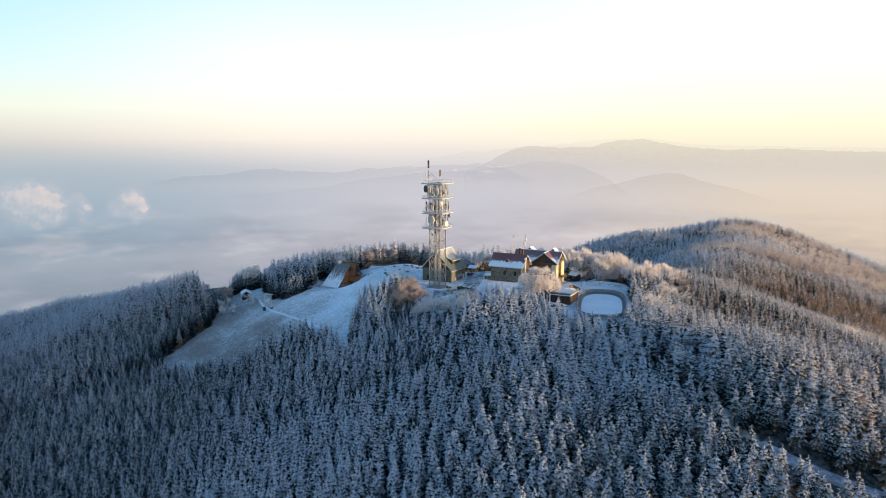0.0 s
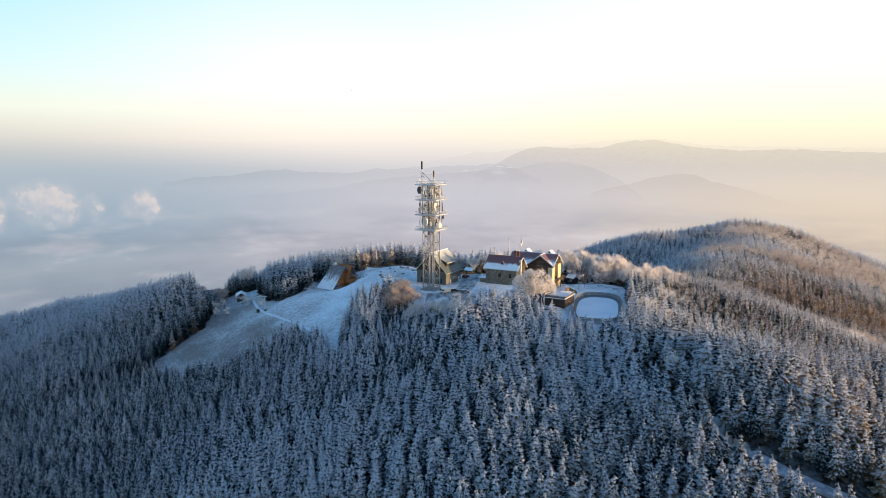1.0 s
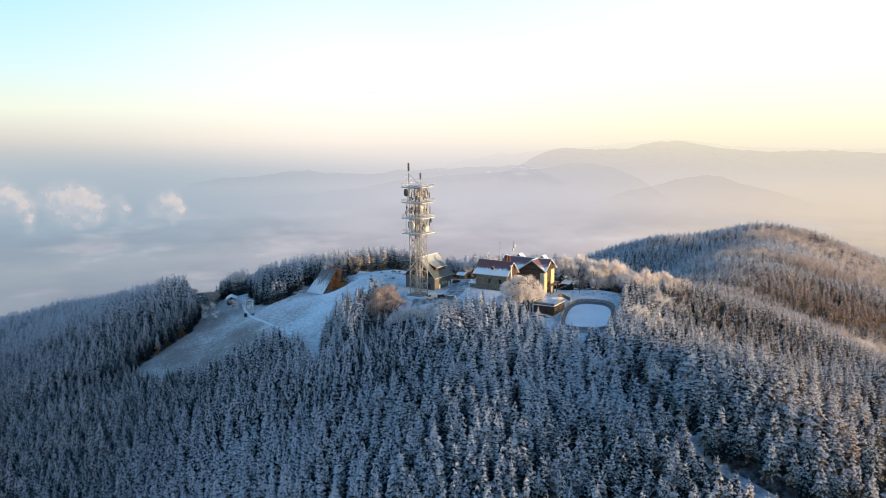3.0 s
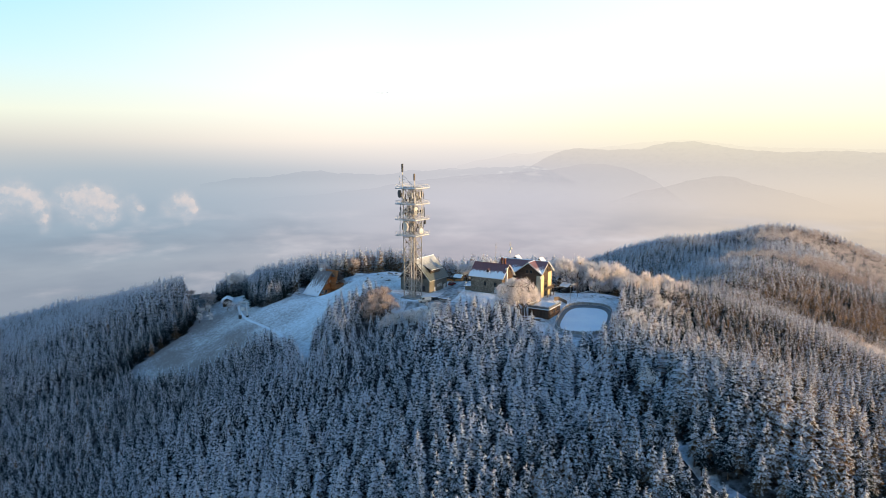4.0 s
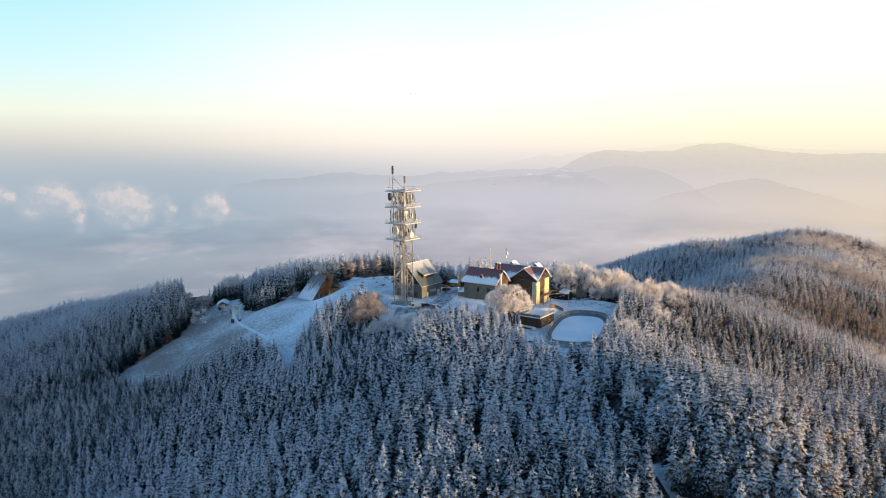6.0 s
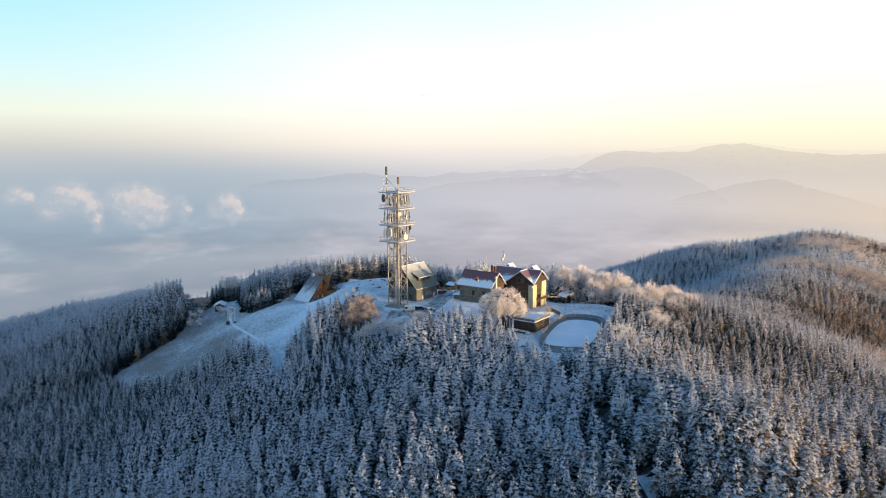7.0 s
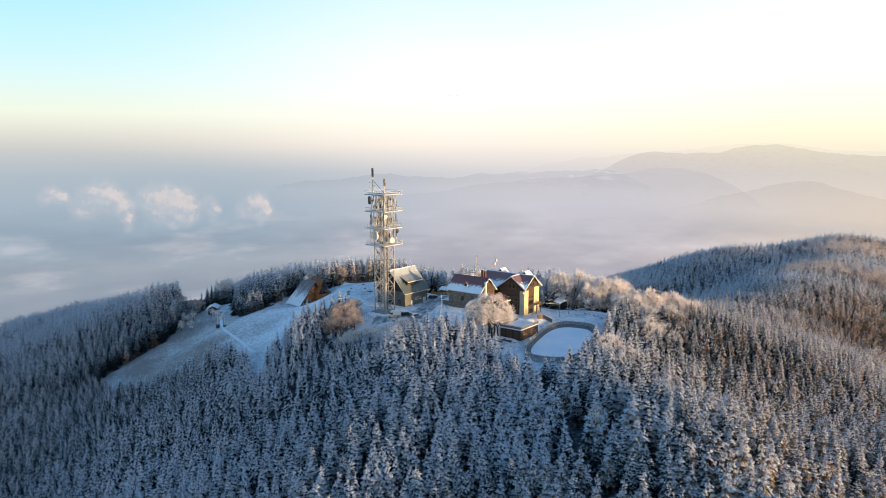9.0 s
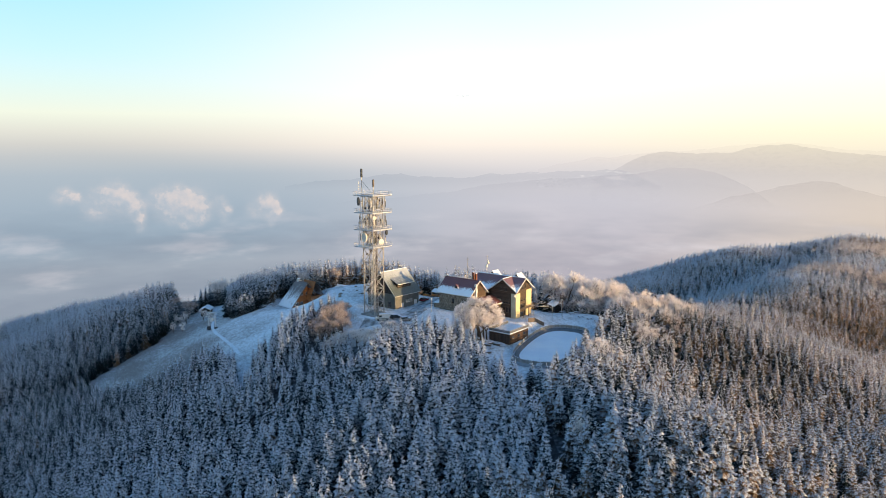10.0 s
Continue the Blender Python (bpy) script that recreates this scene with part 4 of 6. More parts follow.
# ------------------------------------------------------------ the transmitter tower
def make_tower():
    deck_z = (22.9, 29.1, 35.3, 41.5)
    half, wide, foot = 3.6, 6.8, -3.4
    tower = thing("transmitter_tower", pose(-2.3, 298.3, 0, 0, 0, 16.6), "tall square lattice transmitter tower of galvanised steel, rimed", "tower")
    corner = [(half, 0), (0, half), (-half, 0), (0, -half)]
    for x, y in corner:
        bm = bmesh.new()
        bar(bm, (x, y, foot), (x, y, 41.5), 0.36, 4, 0.28)
        part("leg", bm, "steel", tower)
    levels = [foot + 0.3 + (41.2 - foot) * k / 9 for k in range(10)]
    for i in range(4):
        (x0, y0), (x1, y1) = corner[i], corner[(i + 1) % 4]
        for z0, z1 in zip(levels, levels[1:]):
            bm = bmesh.new()
            bar(bm, (x0, y0, z0), (x1, y1, z1), 0.15)
            part("brace", bm, "steel", tower)
            bm = bmesh.new()
            bar(bm, (x1, y1, z0), (x0, y0, z1), 0.15)
            part("brace", bm, "steel", tower)
            bm = bmesh.new()
            bar(bm, (x0, y0, z1), (x1, y1, z1), 0.16)
            part("girt", bm, "steel", tower)
    # inner core with its own bracing
    core = [(1.5, 0), (0, 1.5), (-1.5, 0), (0, -1.5)]
    for i in range(4):
        (x0, y0), (x1, y1) = core[i], core[(i + 1) % 4]
        bm = bmesh.new()
        bar(bm, (x0, y0, foot), (x0, y0, 41), 0.16)
        part("core_leg", bm, "steel", tower)
        bm = bmesh.new()
        for k in range(14):
            z0, z1 = foot + 3.1 * k, foot + 3.1 * (k + 1)
            bar(bm, (x0, y0, z0) if k % 2 else (x1, y1, z0), (x1, y1, z1) if k % 2 else (x0, y0, z1), 0.1, 3)
        part("core_brace", bm, "steel", tower)
    # inner ladder cage and cable tray
    for x, y in ((0.7, 0.5), (-0.5, 0.7), (0.5, -0.9), (-0.9, -0.6)):
        bm = bmesh.new()
        bar(bm, (x, y, foot), (x, y, 41), 0.12)
        part("riser", bm, "rime_steel", tower)
    bm = bmesh.new()
    for k in range(70):
        bar(bm, (0.7, 0.5, foot + 0.6 * k), (-0.5, 0.7, foot + 0.6 * k), 0.06, 3)
    part("ladder", bm, "rime_steel", tower)
    for z in deck_z:
        ring = [(wide, 0), (0, wide), (-wide, 0), (0, -wide)]
        deck = part("platform", slab([(x, y, z - 0.25) for x, y in ring], (0, 0, 0.16)), "rime_steel", tower, "grated steel platform white with rime")
        for i in range(4):
            (x0, y0), (x1, y1) = ring[i], ring[(i + 1) % 4]
            bm = bmesh.new()
            bar(bm, (x0, y0, z - 0.28), (x1, y1, z - 0.28), 0.36)
            part("edge_beam", bm, "rime_steel", deck)
            bm = bmesh.new()
            for up in (0.5, 1.1):
                bar(bm, (x0, y0, z + up), (x1, y1, z + up), 0.07, 4)
            for k in range(7):
                t = k / 7
                p = (x0 + (x1 - x0) * t, y0 + (y1 - y0) * t)
                bar(bm, (*p, z - 0.1), (*p, z + 1.1), 0.07, 4)
            part("railing", bm, "rime_steel", deck)
    # top masts
    bm = bmesh.new()
    bar(bm, (-3.9, 0, 40.5), (-3.9, 0, 48.0), 0.22, 8, 0.16)
    part("mast", bm, "steel", tower)
    mast_head = part("aerial", turned(((0.34, 0), (0.40, 0.1), (0.40, 3.0), (0.25, 3.2)), 12), "dark_steel", tower, "dark cylindrical aerial", pose(-3.9, 0, 47.6))
    for k in range(3):
        bm = bmesh.new()
        bar(bm, (-5.2, 0, 43.4 + 1.1 * k), (-2.9, 0, 43.4 + 1.1 * k), 0.16)
        bar(bm, (-5.0, 0, 43.0 + 1.1 * k), (-5.0, 0, 43.9 + 1.1 * k), 0.14)
        part("dipole", bm, "rime_steel", tower)
    bm = bmesh.new()
    bar(bm, (0.3, -3.0, 40.5), (0.3, -3.0, 44.5), 0.2, 8)
    part("mast", bm, "steel", tower)
    part("aerial", turned(((0.30, 0), (0.36, 0.1), (0.36, 2.5), (0.2, 2.7)), 12), "wood", tower, "brown-grey cylindrical aerial", pose(0.3, -3.0, 44.3))
    bm = bmesh.new()
    bar(bm, (-3.9, 0, 46.5), (0.3, -3.0, 41.6), 0.12)
    part("stay", bm, "steel", tower)
    # dishes and panel aerials between the platforms
    def dish(r, m, mat, label):
        d = part("dish_aerial", turned(((0.25 * r, -0.55 * r), (r, -0.30 * r), (r, 0.0), (0.93 * r, 0.04), (0.3 * r, 0.12)), 20), mat, tower, label, m)
        bm = bmesh.new()
        bar(bm, (0, 0, -0.5 * r), (0, 0, -1.1 * r), 0.22)
        part("bracket", bm, "steel", d)
    dish(1.75, pose(-3.4, -1.6, 26.0) @ pose(0, 0, 0, 90, 0, -60), "white_plastic", "large white dish aerial")
    dish(1.1, pose(2.9, -3.4, 24.4) @ pose(0, 0, 0, 90, 0, 35), "white_plastic", "white dish aerial")
    dish(0.9, pose(5.0, -1.0, 27.6) @ pose(0, 0, 0, 90, 0, 60), "dark_steel", "dark dish aerial")
    dish(1.5, pose(-5.4, -0.6, 39.0) @ pose(0, 0, 0, 90, 0, -75), "dark_steel", "large dark shrouded dish aerial")
    dish(0.7, pose(-4.9, 0.4, 33.0) @ pose(0, 0, 0, 90, 0, -90), "dark_steel", "small dark dish aerial")
    dish(0.7, pose(0.6, -4.6, 33.2) @ pose(0, 0, 0, 90, 0, 10), "white_plastic", "small white dish aerial")
    r = random.Random(5)
    for lo, hi, count in ((23.4, 28.4, 15), (29.6, 34.6, 22), (35.8, 40.8, 22)):
        for k in range(count):
            a = k * math.tau / count + r.uniform(-0.15, 0.15)
            d = r.uniform(2.4, 5.4)
            z0 = r.uniform(lo, hi - 2.6)
            bm = boxed(-0.16, -0.09, 0, 0.16, 0.09, r.uniform(1.4, 2.6), bevel=0.03)
            part("panel_aerial", bm, "white_plastic" if k % 3 else "dark_steel", tower, "", pose(d * math.cos(a), d * math.sin(a), z0, 0, 0, math.degrees(a) + 90))
            bm = bmesh.new()
            bar(bm, (d * math.cos(a) * 0.94, d * math.sin(a) * 0.94, lo - 0.4), (d * math.cos(a) * 0.94, d * math.sin(a) * 0.94, hi), 0.1)
            part("pipe", bm, "steel", tower)
    # bundles of feeder cables up the core, brown to paint its shade, with cable trays and cross frames
    for x, y, low in ((0.2, -0.9, 21.0), (-0.9, 0.2, 20.0), (0.9, 0.6, foot)):
        bm = bmesh.new()
        for k in range(5):
            bar(bm, (x + 0.16 * (k - 2), y + 0.07 * (k % 2), low), (x + 0.16 * (k - 2), y + 0.07 * (k % 2), 40.6 - 3.0 * k), 0.11, 5)
        part("feeder_cable", bm, "feeder", tower, "bundle of feeder cables, brown to paint the core's shade")
    for k in range(15):
        z = foot + 2.0 + 3.0 * k
        bm = bmesh.new()
        for (x0, y0), (x1, y1) in zip(core, core[1:] + core[:1]):
            bar(bm, (x0, y0, z), (x1, y1, z), 0.1, 4)
        for (x0, y0), (x1, y1) in zip(core, corner):
            bar(bm, (x0, y0, z), (x1, y1, z), 0.09, 4)
        part("cross_frame", bm, "steel", tower)
    # brackets, boxes and small aerials hung on the legs and rails
    for lo, hi, count in ((24.0, 28.0, 12), (30.0, 34.0, 16), (36.2, 40.2, 18), (6.0, 21.0, 9)):
        for k in range(count):
            a = r.uniform(0, math.tau)
            d = r.uniform(2.3, 4.4) if lo > 20 else 3.0
            z = r.uniform(lo, hi)
            c, q = math.cos(a), math.sin(a)
            bm = bmesh.new()
            bar(bm, (1.6 * c, 1.6 * q, z), (d * c, d * q, z), 0.09, 4)
            bar(bm, (d * c, d * q, z - 0.9), (d * c, d * q, z + 0.9), 0.1, 4)
            part("bracket", bm, "steel", tower)
            if k % 2:
                part("junction_box", boxed(-0.25, -0.18, -0.4, 0.25, 0.18, 0.4, bevel=0.03), ("feeder", "concrete", "dark_steel")[k % 3], tower, "", pose(0.8 * d * c, 0.8 * d * q, z, 0, 0, math.degrees(a)))
    # concrete footing
    part("footing", boxed(-3.6, -3.6, -6.5, 3.6, 3.6, -2.6, bevel=0.08), "concrete", tower, "snowy concrete footing", pose(0, 0, 0, 0, 0, 45))


make_tower()


# ------------------------------------------------------------ buildings


def roof_plate(x0, x1, y0, z0, y1, z1, thick=0.22):
    """One slope, along x from x0 to x1, from the eave (y0, z0) to the ridge (y1, z1)."""
    return slab([(x0, y0, z0), (x1, y0, z0), (x1, y1, z1), (x0, y1, z1)], (0, 0, thick))


def window(parent, m, w, h, bars=1, frame_mat="trim", label="window"):
    """A window in a wall that looks towards -y at m: glass set back in a frame with bars, and a sill."""
    win = part("window", boxed(0.04, 0.0, 0.04, w - 0.04, 0.03, h - 0.04), "glass", parent, "dark glazed window", m)
    bm = bmesh.new()
    f = 0.09
    box(bm, 0, -0.06, 0, f, 0.02, h)
    box(bm, w - f, -0.06, 0, w, 0.02, h)
    box(bm, f, -0.06, 0, w - f, 0.02, f)
    box(bm, f, -0.06, h - f, w - f, 0.02, h)
    for k in range(bars):
        x = w * (k + 1) / (bars + 1)
        box(bm, x - 0.03, -0.05, f, x + 0.03, 0.02, h - f)
    part("frame", bm, frame_mat, win)
    part("sill", boxed(-0.08, -0.14, -0.08, w + 0.08, 0.02, 0.0), frame_mat, win)
    return win


def door(parent, m, w, h, mat):
    d = part("door", boxed(0, -0.04, 0, w, 0.03, h), mat, parent, "", m)
    part("handle", boxed(w - 0.18, -0.1, 1.0, w - 0.08, -0.04, 1.06), "dark_steel", d)
    bm = bmesh.new()
    box(bm, -0.1, -0.06, 0, 0, 0.04, h + 0.1)
    box(bm, w, -0.06, 0, w + 0.1, 0.04, h + 0.1)
    box(bm, 0, -0.06, h, w, 0.04, h + 0.1)
    part("frame", bm, "wood", d)


SIDE = pose(0, 0, 0, 0, 0, 90)          # turns a part so that it looks towards +x


def make_barn():
    """The grey building behind the tower: x across its gable, y along its ridge."""
    W, L, foot, eave, ridge = 14.6, 13.4, -3.2, 3.0, 10.7
    ang = math.degrees(math.atan2(0.478, 0.878))
    m = Matrix.Translation((-9.1, 312.8, 0)) @ Matrix.Rotation(-radians(ang), 4, "Z")
    barn = thing("transmitter_building", m, "grey rendered building with a steep snow-dusted sheet roof", "building")
    h = eave - foot
    for y, nm in ((0, "front"), (L - 0.3, "back")):
        part("wall", slab([(0, y, foot), (W, y, foot), (W, y, eave), (0, y, eave)], (0, 0.3, 0)), "grey_render", barn)
        part("gable", slab([(0, y - 0.03, eave), (W, y - 0.03, eave), (W / 2, y - 0.03, ridge)], (0, 0.36, 0)), "dark_board", barn, "dark boarded gable")
    for x in (0, W - 0.3):
        part("wall", boxed(x, 0.3, foot, x + 0.3, L - 0.3, eave), "grey_render", barn)
    rise = (ridge - eave) / (W / 2)
    over = 0.7
    def slope(sign, nm):
        x0 = -over if sign < 0 else W + over
        pts = [(x0, -0.8, eave - over * rise), (x0, L + 0.8, eave - over * rise), (W / 2, L + 0.8, ridge), (W / 2, -0.8, ridge)]
        r = part("roof", slab(pts, (0, 0, 0.26)), "grey_roof", barn, "grey seamed sheet roof with thin snow, its upper part painted sunlit pale")
        part("verge_board", slab([(x0, -0.86, eave - over * rise - 0.1), (W / 2, -0.86, ridge - 0.1), (W / 2, -0.86, ridge + 0.3), (x0, -0.86, eave - over * rise + 0.3)], (0, 0.05, 0)), "trim", r)
        bm = bmesh.new()
        bar(bm, (x0, -0.8, eave - over * rise + 0.02), (x0, L + 0.8, eave - over * rise + 0.02), 0.16, 6)
        part("gutter", bm, "trim", r)
        return r
    slope(-1, "west")
    slope(1, "east")
    part("ridge_cap", boxed(W / 2 - 0.3, -0.8, ridge + 0.12, W / 2 + 0.3, L + 0.8, ridge + 0.34, bevel=0.06), "snow_roof", barn)
    # dormer on the east slope
    y0, y1, xd = 2.9, 10.6, 13.1
    zd = eave + (W - xd) * rise
    dorm = part("dormer", slab([(xd, y0, zd), (xd, y1, zd), (xd, y1, zd + 2.1), (xd, y0, zd + 2.1)], (-0.2, 0, 0)), "dark_board", barn, "wide dark boarded dormer")
    for y in (y0, y1 - 0.15):
        part("cheek", slab([(xd, y, zd), (xd, y, zd + 2.1), (xd - 3.3, y, zd + 3.5)], (0, 0.15, 0)), "dark_board", dorm)
    part("roof", slab([(xd + 1.0, y0 - 0.6, zd + 1.75), (xd + 1.0, y1 + 0.6, zd + 1.75), (xd - 3.6, y1 + 0.6, zd + 3.75), (xd - 3.6, y0 - 0.6, zd + 3.75)], (0, 0, 0.2)), "grey_roof", dorm)
    part("eave_board", boxed(xd + 0.98, y0 - 0.6, zd + 1.7, xd + 1.06, y1 + 0.6, zd + 2.0), "trim", dorm)
    for k in range(4):
        window(dorm, pose(xd + 0.03, y0 + 0.5 + 1.65 * k, zd + 0.85) @ SIDE, 1.0, 0.75, 1, "wood")
    # east wall: door, small windows, garage door
    door(barn, pose(W + 0.03, 3.4, foot + 0.15) @ SIDE, 1.2, 2.3, "trim")
    for k in range(3):
        window(barn, pose(W + 0.03, 6.0 + 1.35 * k, foot + 2.3) @ SIDE, 0.8, 1.0)
    door(barn, pose(W + 0.03, 10.6, foot + 0.15) @ SIDE, 1.7, 2.5, "trim")
    # south gable wall: garage doors and a window
    for x in (2.0, 10.8):
        window(barn, pose(x, -0.05, foot + 1.0), 1.9, 2.2, 2, "wood")
    door(barn, pose(6.0, -0.05, foot + 0.2), 2.2, 2.6, "dark_board")
    part("plinth", boxed(-0.05, -0.1, foot - 1.5, W + 0.1, L + 0.05, foot + 0.25), "concrete", barn)


make_barn()

# the inn: u along its long side, v away from the flight
INN = pose(0, 0, 0, 0, 0, -27.4)


def at_inn(x, y, z=0):
    return Matrix.Translation((x, y, z)) @ INN


def make_stone_wing():
    """The stone part of the inn, under a red roof: x along its ridge."""
    L, D, foot, eave, ridge = 14.2, 9.8, -1.8, 5.5, 9.9
    wing = thing("stone_house", at_inn(20.9, 305.4), "rubble-stone house with a red sheet roof half under snow", "house")
    part("wall", slab([(0, 0, foot), (L, 0, foot), (L, 0, eave), (0, 0, eave)], (0, 0.5, 0)), "stone", wing)
    part("wall", slab([(0, D - 0.5, foot), (L, D - 0.5, foot), (L, D - 0.5, eave), (0, D - 0.5, eave)], (0, 0.5, 0)), "stone", wing)
    for x in (0, L - 0.5):
        part("wall", boxed(x, 0.5, foot, x + 0.5, D - 0.5, eave), "brown_board" if x else "stone", wing)
        part("gable", slab([(x, 0, eave), (x, D, eave), (x, D / 2, ridge)], (0.5, 0, 0)), "brown_board", wing, "brown boarded gable")
    over, rise = 0.7, (ridge - eave) / (D / 2)
    for y0, nm in ((-over, "south"), (D + over, "north")):
        z0 = eave - over * rise
        r = part("roof", roof_plate(-0.9, L + 0.9, y0, z0, D / 2, ridge), "red_roof", wing, "faded red seamed sheet roof with snow low down")
        for x in (-0.96, L + 0.9):
            part("verge_board", slab([(x, y0, z0 - 0.12), (x, D / 2, ridge - 0.12), (x, D / 2, ridge + 0.3), (x, y0, z0 + 0.3)], (0.06, 0, 0)), "trim", r)
        bm = bmesh.new()
        bar(bm, (-0.9, y0, z0 + 0.02), (L + 0.9, y0, z0 + 0.02), 0.17, 6)
        part("gutter", bm, "trim", r)
    part("ridge_cap", boxed(-0.9, D / 2 - 0.25, ridge + 0.1, L + 0.9, D / 2 + 0.25, ridge + 0.32, bevel=0.05), "red_roof", wing)
    # small gabled roof light in the south slope
    zl = eave + 1.5 * rise
    light = part("dormer", slab([(6.2, 1.3, zl), (8.0, 1.3, zl), (7.1, 1.3, zl + 1.3)], (0, 1.6, 0)), "brown_board", wing, "small red dormer")
    part("roof", slab([(5.95, 0.9, zl - 0.1), (7.1, 0.9, zl + 1.45), (7.1, 3.2, zl + 1.45), (5.95, 2.0, zl - 0.1)], (0, 0, 0.12)), "red_roof", light)
    part("roof", slab([(8.25, 0.9, zl - 0.1), (7.1, 0.9, zl + 1.45), (7.1, 3.2, zl + 1.45), (8.25, 2.0, zl - 0.1)], (0, 0, 0.12)), "red_roof", light)
    for x, w in ((5.9, 1.2), (10.6, 1.3)):
        window(wing, pose(x, -0.05, 1.4), w, 1.9, 1, "wood")
    window(wing, pose(L + 0.05, 3.6, 5.8) @ SIDE, 1.0, 1.3)
    for x, y, top in ((10.9, 6.6, 12.6), (12.4, 6.2, 12.4)):
        stack = part("chimney", boxed(x - 0.36, y - 0.36, 7, x + 0.36, y + 0.36, top, bevel=0.04), "brick", wing, "red brick chimney")
        part("cap", boxed(x - 0.46, y - 0.46, top, x + 0.46, y + 0.46, top + 0.15), "snow_roof", stack)
    stack = part("chimney", boxed(L + 0.1, 2.6, 3, L + 0.9, 3.4, 9.0, bevel=0.04), "trim", wing, "white rendered chimney against the gable")
    part("stove_pipe", turned(((0.2, 0), (0.2, 1.6), (0.3, 1.65), (0.05, 1.95)), 10), "dark_steel", wing, "", pose(11.5, 5.2, 9.6))
    # low wall and stair bay at the west end
    part("porch", boxed(-3.4, 1.0, foot, 0, 5.0, foot + 2.0), "stone", wing, "low stone porch")
    part("porch_roof", slab([(-3.8, 0.6, foot + 2.0), (0.0, 0.6, foot + 2.2), (0.0, 5.4, foot + 2.2), (-3.8, 5.4, foot + 2.0)], (0, 0, 0.2)), "snow_roof", wing, "snow-covered porch roof")


make_stone_wing()


def make_main_house():
    """The tall part of the inn: two roofs that cross; x along the long ridge (0 at the east gable, minus westwards), y away."""
    foot, eave, ridge, D, G = -5.2, 6.15, 10.1, 10.8, 10.8
    west = -20.0
    house = thing("inn", at_inn(49.5, 305.7), "three-storey inn of brown boards and yellow render under crossed red roofs", "house")
    # walls
    part("wall", slab([(0, 0, 2.2), (0, D, 2.2), (0, D, eave), (0, D / 2, ridge), (0, 0, eave)], (-0.4, 0, 0)), "brown_board", house, "brown boarded upper gable")
    part("wall", slab([(0.05, 0, foot), (0.05, 2.9, foot), (0.05, 2.9, 5.0), (0.05, 0, 5.0)], (-0.45, 0, 0)), "yellow_render", house, "yellow rendered wall")
    part("wall", slab([(0.05, 7.1, foot), (0.05, D, foot), (0.05, D, 5.6), (0.05, 7.1, 5.6)], (-0.45, 0, 0)), "yellow_render", house, "yellow rendered wall")
    part("wall", slab([(-0.3, 2.9, foot), (-0.3, 7.1, foot), (-0.3, 7.1, 2.2), (-0.3, 2.9, 2.2)], (-0.3, 0, 0)), "brown_board", house)
    part("wall", slab([(-G, 0, 1.6), (0, 0, 1.6), (0, 0, eave), (-G / 2, 0, ridge), (-G, 0, eave)], (0, 0.4, 0)), "brown_board", house, "brown boarded gable")
    part("wall", slab([(-G, 0.1, foot), (0, 0.1, foot), (0, 0.1, 1.6), (-G, 0.1, 1.6)], (0, 0.4, 0)), "brown_board", house)
    for x0, x1, z1 in ((-2.0, 0.04, 5.0), (-8.6, -6.6, 2.4)):
        part("pillar", boxed(x0, -0.06, foot, x1, 0.1, z1), "cream_render", house, "cream rendered wall panel")
    part("wall", slab([(west, 2.5, foot), (-G, 2.5, foot), (-G, 2.5, eave), (west, 2.5, eave)], (0, 0.4, 0)), "brown_board", house)
    part("wall", slab([(west, D - 0.4, foot), (0, D - 0.4, foot), (0, D - 0.4, eave), (west, D - 0.4, eave)], (0, 0.4, 0)), "brown_board", house)
    part("wall", slab([(west, 0.4, foot), (west, D, foot), (west, D, eave), (west, D / 2, ridge), (west, 0.4, eave)], (0.4, 0, 0)), "brown_board", house)
    # roofs
    over = 0.9
    rise = (ridge - eave) / (D / 2)
    z0 = eave - over * rise
    c = 0.9
    roof_n = part("roof", roof_plate(west - 0.8, over, D + over, z0, D / 2, ridge), "inn_roof", house, "faded red sheet roof under thin snow")
    # south slope west of the crossing, and the small triangle east of it
    part("roof", slab([(west - 0.8, -over, z0), (-G - over, -over, z0), (-G / 2, D / 2, ridge), (west - 0.8, D / 2, ridge)], (0, 0, 0.22)), "inn_roof", house, "faded red sheet roof under thin snow")
    part("roof", slab([(over, -over, z0), (over, D / 2, ridge), (-G / 2, D / 2, ridge)], (0, 0, 0.22)), "inn_roof", house, "red sheet roof under snow")
    part("roof", slab([(over, -over, z0), (-G / 2, D / 2, ridge), (-G / 2, -over, ridge)], (0, 0, 0.222)), "inn_roof", house, "red sheet roof under snow")
    part("roof", slab([(-G - over, -over, z0), (-G / 2, -over, ridge), (-G / 2, D / 2, ridge)], (0, 0, 0.222)), "inn_roof", house, "red sheet roof under snow")
    # white verge boards on both gables
    for a, b in (((over, -over, z0), (over, D / 2, ridge)), ((over, D + over, z0), (over, D / 2, ridge))):
        part("verge_board", slab([(a[0], a[1], a[2] - 0.15), (b[0], b[1], b[2] - 0.15), (b[0], b[1], b[2] + 0.32), (a[0], a[1], a[2] + 0.32)], (0.07, 0, 0)), "trim", house)
    for a, b in (((over, -over, z0), (-G / 2, -over, ridge)), ((-G - over, -over, z0), (-G / 2, -over, ridge))):
        part("verge_board", slab([(a[0], a[1], a[2] - 0.15), (b[0], b[1], b[2] - 0.15), (b[0], b[1], b[2] + 0.32), (a[0], a[1], a[2] + 0.32)], (0, -0.07, 0)), "trim", house)
    bm = boxed(west - 0.8, D / 2 - 0.25, ridge + 0.1, over, D / 2 + 0.25, ridge + 0.34, bevel=0.05)
